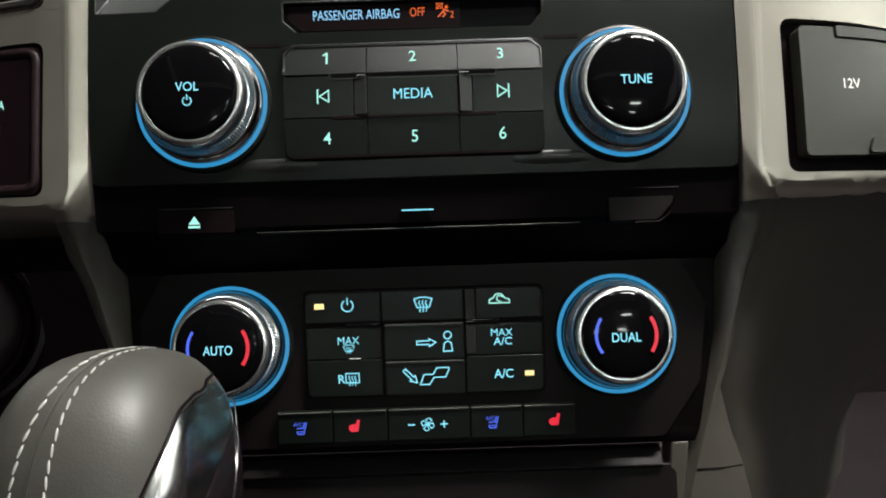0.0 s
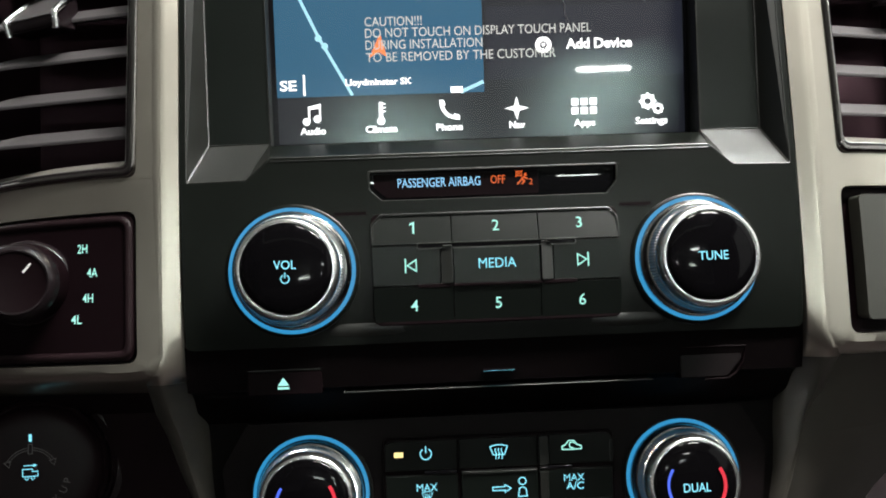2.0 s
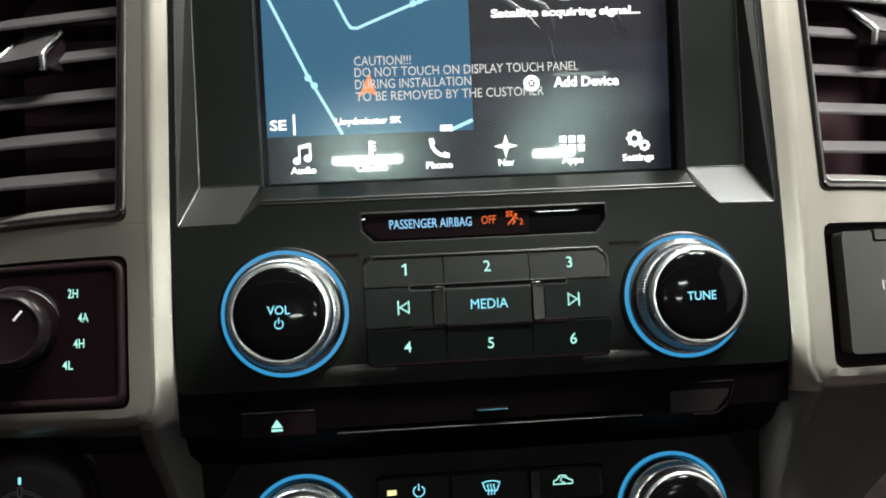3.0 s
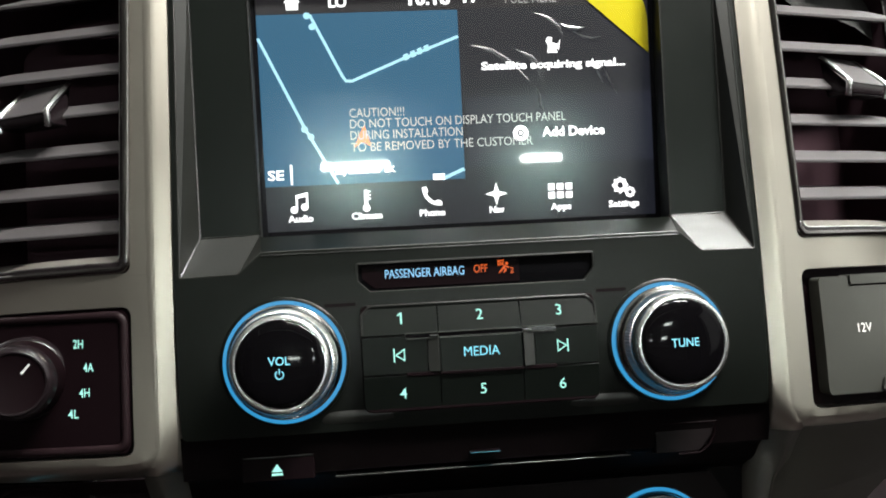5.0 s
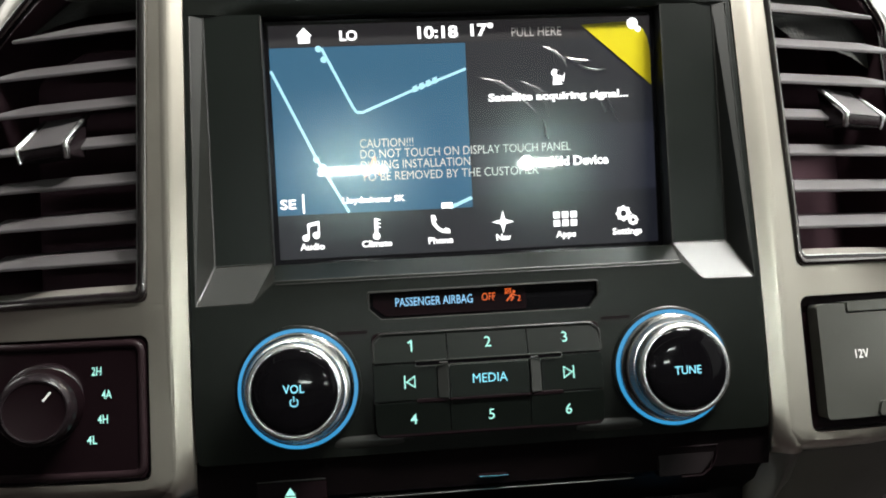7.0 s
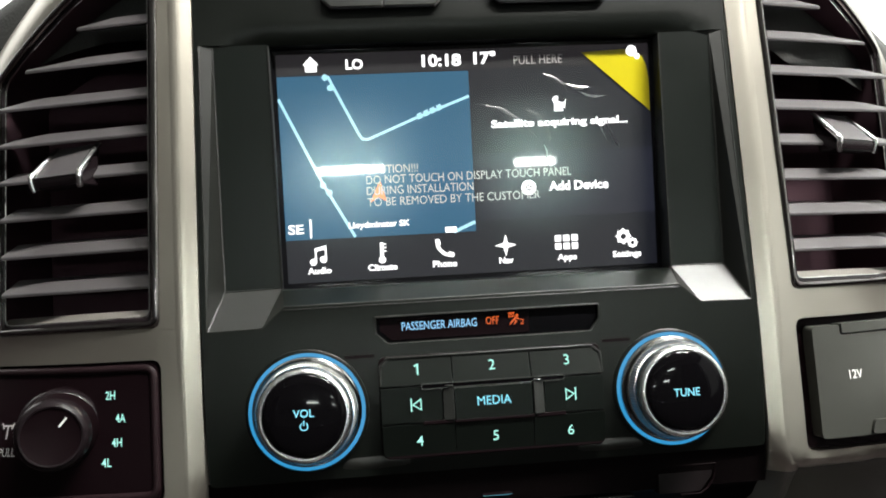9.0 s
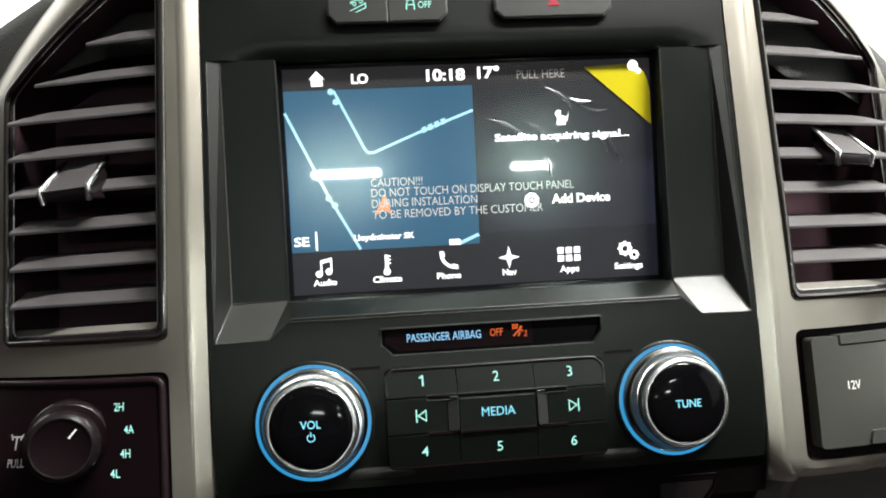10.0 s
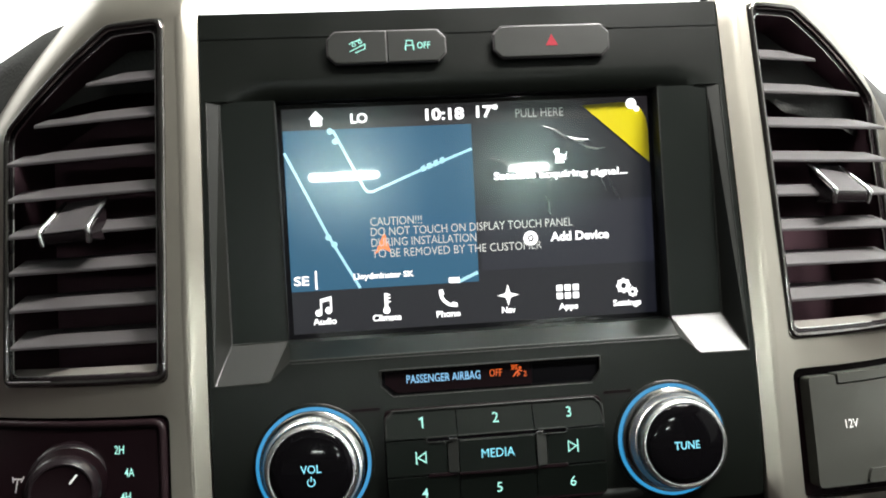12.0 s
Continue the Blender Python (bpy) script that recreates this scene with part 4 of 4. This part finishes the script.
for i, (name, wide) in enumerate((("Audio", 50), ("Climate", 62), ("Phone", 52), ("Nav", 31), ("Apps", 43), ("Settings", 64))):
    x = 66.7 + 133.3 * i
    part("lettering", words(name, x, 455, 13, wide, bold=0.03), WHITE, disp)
    ink = Ink(-0.2, *sp(x, 423), 1.0)
    if name == "Audio":
        ink.line([(-1.4, -2.8), (-1.4, 3.0), (3.2, 4.0), (3.2, -1.8)], 0.8).line([(-1.4, 2.4), (3.2, 3.4)], 1.2).disc((-2.6, -3.0), 1.6, 14).disc((2.0, -2.0), 1.6, 14)
    elif name == "Climate":
        ink.disc((0, -3.6), 1.7, 14).line([(0, -3), (0, 4.4)], 1.6)
        for zz in (3.6, 2.0, 0.4):
            ink.line([(0.8, zz), (2.0, zz)], 0.6)
    elif name == "Phone":
        ink.arc((3.4, 3.4), 6.6, 178, 272, 1.5, 14).poly([(-4.2, 4.4), (-2.2, 4.6), (-1.4, 2.2), (-3.0, 1.4)]).poly([(4.4, -4.2), (4.6, -2.2), (2.2, -1.4), (1.4, -3.0)])
    elif name == "Nav":
        ink.poly([(0, 5.2), (-1.1, 1.1), (-5.2, 0), (-1.1, -1.1), (0, -5.2), (1.1, -1.1), (5.2, 0), (1.1, 1.1)])
    elif name == "Apps":
        for a in (-4, 0, 4):
            for b in (-1.9, 1.9):
                ink.poly([(a + px, b + pz) for px, pz in rect(-1.5, -1.5, 1.5, 1.5, 0.4, 2)])
    else:
        for c, r in (((-1.4, 1.2), 2.3), ((3.0, -2.0), 1.5)):
            ink.ring(c, r, r * 0.75, 24)
            for j in range(8):
                a = 2 * math.pi * j / 8
                u = Vector((math.cos(a), math.sin(a)))
                ink.line([tuple(Vector(c) + u * r), tuple(Vector(c) + u * r * 1.62)], 0.9)
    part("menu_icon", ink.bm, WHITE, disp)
# protective film with its print and pull tab
film = thing("protective_film", at(0, 26.2, SZ, 6.1), "printed protective film on the screen with yellow pull tab", "protective film")
left = 175
for txt, x1, y in (("CAUTION!!!", 286, 247), ("DO NOT TOUCH ON DISPLAY TOUCH PANEL", 618, 269), ("DURING INSTALLATION", 403, 292), ("TO BE REMOVED BY THE CUSTOMER", 547, 316)):
    part("print", words(txt, (left + x1) / 2, y, 18, x1 - left, -0.35), PRINT, film)
part("print", words("PULL HERE", 556, 27, 19, 106, -0.35), FADED, film)
pts = [sp(652, 16), sp(740, 12), sp(766, 15), sp(784, 27), sp(794, 48), sp(798, 76), sp(798, 146)]
part("pull_tab", plate(pts, -0.5, 0.3), YELLOW, film, "bright yellow pull tab")
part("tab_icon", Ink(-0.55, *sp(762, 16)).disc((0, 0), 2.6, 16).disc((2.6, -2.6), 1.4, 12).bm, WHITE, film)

part("sheet", area(1, 1, 799, 479, -0.6), FILM, film, "clear hazy film")


def crease(pts, w, mat):
    """A tapered fold in the film."""
    pts = [Vector(sp(*p)) for p in pts]
    n = len(pts) - 1
    left, right = [], []
    for i, p in enumerate(pts):
        d = (pts[min(i + 1, n)] - pts[max(i - 1, 0)]).normalized()
        h = 0.5 * w * (0.08 + math.sin(math.pi * i / n))
        left.append((p.x - d.y * h, -0.75, p.y + d.x * h))
        right.append((p.x + d.y * h, -0.75, p.y - d.x * h))
    bm = loft([[a, ((a[0] + b[0]) / 2, -1.0, (a[2] + b[2]) / 2), b] for a, b in zip(left, right)], closed=False)
    part("crease", bm, mat, film, "raised glossy crease in the film", smooth=True)


for pts, w, mat in ((((615, 82), (632, 90), (648, 92), (664, 90)), 1.5, CREASE), (((640, 98), (660, 108), (680, 112), (700, 110)), 0.9, CREASE),
                    (((700, 168), (708, 190), (716, 208), (726, 224)), 0.9, CREASE), (((684, 170), (690, 186), (698, 204)), 0.6, CREASE),
                    (((520, 130), (552, 150), (570, 176), (574, 210)), 3.0, SOFTCREASE), (((430, 120), (470, 132), (510, 160), (546, 196)), 2.4, SOFTCREASE),
                    (((560, 56), (590, 70), (610, 88), (622, 112)), 2.0, SOFTCREASE), (((560, 210), (566, 226), (566, 244), (572, 254)), 1.0, CREASE)):
    crease(pts, w, mat)

# ---------------------------------------------------------------- air vents
for s in (-1, 1):
    vent = thing("air_vent", at(0, 0, 0), "black air vent with grey slats in dark chrome surround", "air vent", "dashboard vents")
    part("surround", tube([(x, side_y(x, z) + 0.2, z) for x, z in dense(vent_outline(s, -0.2), 5.0)], 1.7, 14, closed=True), DARKCHROME, vent, "dark chrome surround", smooth=True)
    part("outer_line", tube([(x, side_y(x, z) + 1.0, z) for x, z in dense(vent_outline(s, 1.6), 5.0)], 0.55, 8, closed=True), LINE, vent, "thin outer chrome line", smooth=True)
    part("bezel", tube([(x, side_y(x, z) + 2.2, z) for x, z in dense(vent_outline(s, -1.8), 5.0)], 1.5, 8, closed=True), GRIPBLACK, vent, "gloss black inner bezel", smooth=True)
    part("inner_line", tube([(x, side_y(x, z) + 2.6, z) for x, z in dense(vent_outline(s, -3.3), 5.0)], 0.4, 8, closed=True), LINE, vent, "thin inner chrome line", smooth=True)
    sill = []
    for x in range(143, 221, 7):
        y = side_y(s * x, 45)
        sill.append([(s * x, y + 1.6, 41.6), (s * x, y + 1.2, 42.4), (s * x, y + 7.5, 46.6), (s * x, y + 8.5, 46.6), (s * x, y + 8.5, 41.6)])
    part("sill", loft(sill), SILL, vent, "satin metal sill inside the surround", bevel=0.4)
    inner = dense(vent_outline(s, -1.6), 6.0)
    ring_a = [(x, side_y(x, z) + 1.0, z) for x, z in inner]
    ring_b = [(x * 0.985, 96, z) for x, z in inner]
    bm = loft([ring_a, ring_b], caps=False)
    bm.faces.ensure_lookup_table()
    vs = [v for v in bm.verts if abs(v.co.y - 96) < 0.01]
    bm.faces.new([v for v in vs])
    part("duct", bm, DUCT, vent, "dark duct behind the slats")
    slats = [59.0 + 16.7 * i for i in range(8)]
    for i, z in enumerate(slats):
        xe = 213.0
        if z > 150:
            xe = 213 - (z - 150) * 1.5
        xa = 139.5
        n = 10
        taper = 5.0 if z > 150 else 2.5
        secs = []
        for j in range(n + 1):
            x = xa + (xe - xa) * j / n
            y = 12.0 + 0.24 * (x - 139.5)
            nib = 1.0 - 0.85 * max(0.0, (j - n + taper) / taper)
            secs.append([(s * x, y, z - 3.4), (s * x, y - 0.3, z - 2.0), (s * x, y + 4.4 * nib, z - 2 + 5.0 * nib), (s * x, y + 18, z + 5.6), (s * x, y + 18, z + 3.4)])
        part("slat", loft(secs), SLAT, vent, bevel=0.35, seg=1)
    zc = slats[3]
    hold = pose(s * 0.181, 0.0205, zc * MM, 0, 0, s * 23)
    sec = [(9.5, 11.5), (7.0, 11.8), (-5.2, -1.6), (-5.6, -3.0), (-4.4, -7.0), (6.0, -6.4)]
    clip = part("clip", loft([[(w * (1.0 if z < 2 else 0.86), y, z) for y, z in sec] for w in (-13.0, 13.0)]), GRIPBLACK, vent, "dark adjuster clip with chrome rails", bevel=1.0, m=hold)
    top = loft([[(-w, y, z), (w, y, z), (w, y + 0.5, z - 0.5), (-w, y + 0.5, z - 0.5)] for w, y, z in ((9.6, 7.4, 12.9), (10.4, 1.0, 5.6), (10.9, -4.6, -0.5), (10.9, -5.9, -2.2))])
    part("clip_top", top, SLAT, clip, "grey top face", smooth=True)
    for w in (-1, 1):
        edge = [(w * 11.4, 8.4, 12.9), (w * 12.4, 1.2, 5.8), (w * 13.2, -4.6, -0.4), (w * 13.2, -6.0, -2.2), (w * 13.2, -5.6, -3.8), (w * 12.6, -4.4, -8.0)]
        part("clip_edge", tube(edge, 1.0 if w * s > 0 else 1.3, 10), BRIGHT, clip, "bright chrome rail", smooth=True)

# ---------------------------------------------------------------- four-wheel-drive switch and power outlet
for s in (-1, 1):
    if s < 0:
        pan = thing("drive_mode_panel", at(0, 0, 0), "black four-wheel-drive selector panel with round dial", "switch panel")
        part("plate", plate(pocket_outline(s, -1.2), 0.6, 6, [], side_y, 6.0), DEEP, pan, bevel=3.0, seg=2)
        part("pocket", plate(pocket_outline(s, -0.2), 5.0, 4, [], side_y, 6.0), DEEP, pan)
        part("plate_rim", tube([(x, side_y(x, z) + 1.3, z) for x, z in dense(pocket_outline(s, -3.2), 5.0)], 1.9, 10, closed=True), UNDER, pan, "raised rounded rim", smooth=True)
        dial = part("dial", turned([(17.0, 6), (16.8, -1), (16.2, -3.0), (15.4, -3.8), (15.0, -6.0), (14.4, -15), (13.8, -18.4), (12.8, -20.6), (11.4, -21.4), (10.6, -21.0), (0.3, -20.8)], 64), DEEP, pan, "deep round black rotary dial", smooth=True,
                    m=pose(-0.181, 0.0095, -0.001, 0, 0, 12))
        part("grip_ring", turned([(16.9, -1.2), (16.5, -3.1), (15.7, -4.0), (15.2, -4.4)], 64), GRIPBLACK, dial, "glossy base ring", smooth=True)
        part("grip_ring", turned([(14.3, -15.6), (14.1, -18.3), (13.1, -20.6), (11.7, -21.7), (11.0, -21.5), (10.8, -19)], 64), GRIPBLACK, dial, "glossy crown of the dial", smooth=True)
        part("pointer", block(-0.35, 0.35, -21.3, -20, 4.5, 8.8), MARK, dial, m=pose(0, 0, 0, 0, 40, 0))
        for txt, x, z in (("2H", -160, 11.8), ("4A", -155.6, 2.4), ("4H", -157.2, -7.4), ("4L", -161.6, -15.4)):
            part("lettering", bent(lettering(txt, x, z, 0, 3.4, 4.2, 0.008), -0.3), TEAL, pan)
        ink = Ink(0, -206.5, -4.0, 0.8)
        ink.line([(-3, 6), (3, 6)], 0.8).line([(0, 6), (0, -0.5)], 0.8).line([(-2.4, 4.4), (-3.6, 7.4)], 0.8).line([(2.4, 4.4), (3.6, 7.4)], 0.8)
        part("symbol", bent(ink.bm, -0.3), FADED, pan)
        part("lettering", bent(lettering("PULL", -205.5, -9.6, 0, 3.4, 7.6), -0.3), FADED, pan)
    else:
        pan = thing("power_outlet", at(0, 0, 0), "grey plastic power outlet cover in a black pocket", "power outlet")
        part("pocket", plate(pocket_outline(s, -0.4), 5.0, 6, [], side_y, 6.0), DEEP, pan, bevel=0.4)
        lid = part("lid", plate(rounded([(143.5, -27.5), (215, -27.5), (215, 17), (158, 17), (158, 21.5), (143.5, 21.5)], [2.5, 2, 2, 1, 1, 2.5]), -3.8, 8, [], side_y, 6.0), DOOR, pan, "grey grained lid", bevel=3.0, seg=4)
        part("hinge", plate(rounded([(159, 17.8), (215, 17.8), (215, 22), (159, 22)], 0.8), -4.4, 8, [], side_y, 6.0), DOOR, pan, "raised hinge cover", bevel=1.6, seg=3)
        part("lettering", bent(lettering("12V", 163.2, -0.5, 0, 3.8, 6.8, 0.006), 3.9), MARK, lid)
        part("pull_lip", plate(rounded([(167, -27), (200, -27), (200, -21), (169, -21)], 1.5), -5.6, 6, [], side_y, 6.0), DOOR, lid, bevel=1.2)

# ---------------------------------------------------------------- lower dashboard
knee = thing("knee_panel", at(0, 0, 0), "grey soft plastic lower dashboard panel rolling under", "dashboard panel")
secs = []
for y, z, x, k in ((8.6, -40.0, 134.0, 0.0), (11.5, -42.2, 135, 0.05), (15, -46, 136, 0.12), (20, -55, 135.5, 0.3), (28, -75, 132, 0.7), (37, -100, 126, 1.1), (45, -122, 121, 1.4), (52, -136, 125, 1.7), (60, -150, 132, 2.0), (74, -170, 138, 2.2), (104, -220, 150, 2.3)):
    secs.append([(x - 6, y + 4, z), (x - 2, y + 1.8, z), (x + 4, y + 1.2, z), (x + 12, y + 1.3 + 3 * k, z), (x + 28, y + 2.0 + 12 * k, z), (x + 50, y + 5 + 26 * k, z), (x + 90, y + 18 + 44 * k, z), (x + 170, y + 62 + 80 * k, z)])
part("upper_roll", loft(secs[:5], closed=False), KNEE, knee, smooth=True)
part("panel", loft(secs[4:], closed=False), KNEE, knee, smooth=True)
lowl = thing("lower_dashboard_panel", at(0, 0, 0), "dark plastic lower dashboard panel by the steering column", "dashboard panel")
secs = []
for y, z, x in ((24, -46.0, 136), (40, -50, 136), (54, -58, 136), (58, -110, 130), (62, -150, 120), (76, -210, 110)):
    secs.append([(-x, y + 6, z), (-x - 4, y, z), (-x - 30, y + 3, z), (-x - 90, y + 14, z), (-x - 170, y + 40, z)])
part("ledge", loft(secs[:3], closed=False), UNDER, lowl, smooth=True)
part("panel", loft(secs[2:], closed=False), UNDER, lowl, smooth=True)
tb = thing("trailer_knob", at(-200, 58, -80, 0, 0, 8), "round black trailer backup control knob", "knob")
part("bezel", turned([(38, 6), (37.4, 0), (35.5, -3.2), (33, -3.6), (31.4, -1.5), (31, 2)]), UNDER, tb, smooth=True)
part("cap", turned([(29, 2), (28.4, -8), (27, -11), (24.6, -12.6), (20, -13), (0.3, -13)]), UNDER, tb, smooth=True)
part("grip_ring", turned([(30.5, -2), (30.2, -7), (29.2, -8.5), (28.4, -8)], 96, 0.3), UNDER, tb)
ink = Ink(-13.4, 0, 0, 0.75)
ink.line([(-4, -1.5), (4, -1.5), (4, 1.2), (1, 1.2), (1, 2.6), (-4, 2.6)], 0.45, True).ring((-1.8, -2.4), 0.9, 0.4, 12).ring((1.4, -2.4), 0.9, 0.4, 12).line([(-3.6, 4.6), (1.6, 4.6)], 0.5).poly([(1.6, 5.6), (1.6, 3.6), (3.6, 4.6)])
part("symbol", ink.bm, CYAN, tb, "lit blue trailer symbol")
part("tick", Ink(-13.4).line([(0, 13.5), (0, 16.5)], 1.2).bm, CYAN, tb)
for a0, a1 in ((30, 84), (96, 150)):
    part("arrow", Ink(-13.3).arc((0, 0), 10.8, a0, a1, 0.28, 14).arc((0, 0), 9.8, a0, a1, 0.28, 14).bm, DIM, tb, "printed double arc")
for e in (-1, 1):
    part("arrow_tip", Ink(-13.3, e * 9.0, 4.6).line([(-1.4, 0.4), (1.2, 1.2), (0.6, -1.6)], 0.3, True).bm, DIM, tb)
part("mark", Ink(-13.3, 0, 10.3).line([(-0.8, -2), (0.8, -2), (0.8, 2), (-0.8, 2)], 0.3, True).bm, DIM, tb)
for i, ch in enumerate("BACKUP"):
    a = 268 + 15.5 * i
    bm = lettering(ch, 0, 0, -13.4, 3.0)
    part("lettering", bm, DIM, tb, m=pose(15.2 * MM * math.cos(radians(a)), 0, 15.2 * MM * math.sin(radians(a)), 0, -(a - 270), 0))
console = thing("console_tray", at(0, 0, 0), "black centre console tray below the controls", "console")
part("tray", plate([(-107, -190), (103, -190), (103, -146), (-108, -146)], 46, 6), BODY, console, bevel=1.0)
part("tray_lip", loft([[(x, 44, -147.5), (x, 43.4, -146.4), (x, 47.5, -139.6), (x, 52, -138.6), (x, 52, -147.5)] for x in (-100, 0, 97)]), BODY, console, "sloping lip of the tray", bevel=0.8)
part("tray_post", loft([[(x - 4, y + 10, z), (x - 3, y, z), (x + 4, y - 0.6, z), (x + 7, y + 10, z)] for x, y, z in ((103.5, 44, -137), (103, 46, -148), (101.5, 50, -165))]), LEGGREY, console, "grey post at the end of the tray", bevel=1.0)

# padded dash top beside the trims, and the shelf under the windscreen
for s, top in ((-1, -2), (1, -24)):
    pad = thing("dash_pad", at(0, 0, 0), "black leather-grained padded dashboard top", "dashboard pad", "dashboard pads")
    secs = []
    for x, z, y in ((140, 226, 46), (170, 228 + top, 50), (190, 225 + top, 55), (206, 221 + top, 60), (235, 211 + top, 75), (270, 194 + top, 95), (330, 164 + top, 130)):
        secs.append([(s * x, y - 4, z - 50), (s * (x + 2), y - 3, z - 16), (s * (x + 2), y + 1, z - 6), (s * x, y + 10, z), (s * x, y + 50, z - 4), (s * x, y + 120, z - 30)])
    part("cover", loft(secs, closed=False), PAD, pad, smooth=True)
shelf = thing("dash_shelf", at(0, 0, 0), "dark dashboard top under the windscreen", "dashboard top")
part("cover", loft([[(x, 12, 190), (x, 30, 196), (x, 120, 190), (x, 400, 90), (x, 700, -80)] for x in (-127, -60, 60, 127)], closed=False), DARKTRIM, shelf, smooth=True)

# ---------------------------------------------------------------- gear lever
lever = thing("gear_lever", at(-76, -80, -134.7, 0, 2.6, 0), "grey leather gear lever grip with white stitching and chrome insert", "gear lever")
LA, LB, LC, LE = 26.0, 38.0, 48.9, 2.93


def grip_point(az, el, grow=0.0):
    """A point of the rounded grip, by azimuth and elevation in degrees."""
    d = Vector((math.cos(radians(az)) * math.cos(radians(el)), math.sin(radians(az)) * math.cos(radians(el)), math.sin(radians(el))))
    r = (abs(d.x / LA) ** LE + abs(d.y / LB) ** LE + abs(d.z / LC) ** LE) ** (-1 / LE)
    return d * (r + grow)


part("grip", loft([[grip_point(360 * i / 72, el) for i in range(72)] for el in (-88, -75, -60, -45, -30, -15, 0, 8, 16, 24, 32, 38, 44, 50, 56, 61, 66, 71, 76, 80, 84, 87, 89)]), LEATHER, lever, smooth=True)


def eased(values, u):
    """A smooth curve through evenly spaced values, at u from 0 to 1."""
    k = u * (len(values) - 1)
    a = min(int(k), len(values) - 2)
    p = [values[min(max(a + d, 0), len(values) - 1)] for d in (-1, 0, 1, 2)]
    f = k - a
    return p[1] + 0.5 * f * (p[2] - p[0] + f * (2 * p[0] - 5 * p[1] + 4 * p[2] - p[3] + f * (3 * (p[1] - p[2]) + p[3] - p[0])))


def patch(az0, az1, tops, el0, grow, n=14, m=10, bulge=0.0, mid=(330, 12)):
    """A shell lying on the grip: azimuth range, top elevation along it, lowest elevation, a swelling round mid."""
    rows = []
    for j in range(m + 1):
        row = []
        for i in range(n + 1):
            u = i / n
            top = eased(tops, u)
            edge = min(1.0, 6 * min(u, 1 - u), 6 * (1 - j / m))
            az, el = az0 + (az1 - az0) * u, el0 + (top - el0) * j / m
            swell = bulge * max(0.0, 1 - ((az - mid[0]) / 34) ** 2) * max(0.0, 1 - ((el - mid[1]) / 62) ** 2)
            row.append(grip_point(az, el, grow * (edge ** 0.5) + swell * edge))
        rows.append(row)
    return loft(rows, closed=False)


tops = (18, 36, 50, 56, 59.5, 61, 62, 63, 62, 60, 58)
part("insert", patch(292, 410, tops, -60, 1.0, 60, 36, 2.8, (288, 14)), INSERT, lever, "polished chrome insert", smooth=True)
part("insert_groove", tube([grip_point(291.5 + 118 * i / 40, eased(tops, i / 40) + 0.8, 0.05) for i in range(41)], 0.4, 8), DEEP, lever, "dark groove where the leather tucks in", smooth=True)
part("button", patch(304, 410, (-4, 16, 30, 39, 44, 47, 48, 47, 46), -60, 2.2, 48, 30), GRIPBLACK, lever, "dark satin side button", smooth=True)
part("button_edge", tube([grip_point(a, el, 2.2) for a, el in ((50, 46), (44, 45), (26, 38), (12, 28), (6, 18), (2, 5), (0, -12), (0, -30))], 0.3, 6), CHROME, lever, "thin chrome line", smooth=True)


def seam_point(which, f, grow):
    """A point of the sewn seam: which 0 and 1 are its two rows of stitches, f the angle over the grip."""
    c, sn = math.cos(radians(f)), max(0.0, math.sin(radians(f)))
    d = Vector(((1 - which) * -0.25 * (1 - sn ** 3) + which * (-0.035 + 0.11 * sn ** 6), -c, math.sin(radians(f)))).normalized()
    return grip_point(math.degrees(math.atan2(d.y, d.x)), math.degrees(math.asin(d.z)), grow)


stitch_mesh = None
for which in (0.0, 1.0):
    for i in range(34):
        f = -20 + 4.0 * i
        p, p2 = seam_point(which, f, 0.05), seam_point(which, f + 2, 0.05)
        if stitch_mesh is None:
            ob = part("stitch", turned([(0.05, -1.5), (0.2, -1.2), (0.3, -0.5), (0.32, 0.4), (0.22, 1.2), (0.05, 1.5)], 8), THREAD, lever, smooth=True)
            stitch_mesh = ob.data
        else:
            ob = new("stitch", stitch_mesh)
            ob.parent = lever
        q = (p2 - p).normalized().to_track_quat("Y", "Z")
        ob.matrix_basis = Matrix.Translation(p * MM) @ q.to_matrix().to_4x4() @ pose(0, 0, 0, 0, 0, 9 if which else -9)
part("seam", tube([seam_point(0.5, f, 0.1) for f in range(-30, 118, 4)], 0.35, 6), DOOR, lever, "dark sewn seam", smooth=True)
part("stem", turned([(14, -10), (12, 60), (11, 420)], 24), DEEP, lever, m=pose(0, 0, -0.05, -90, 0, 0))
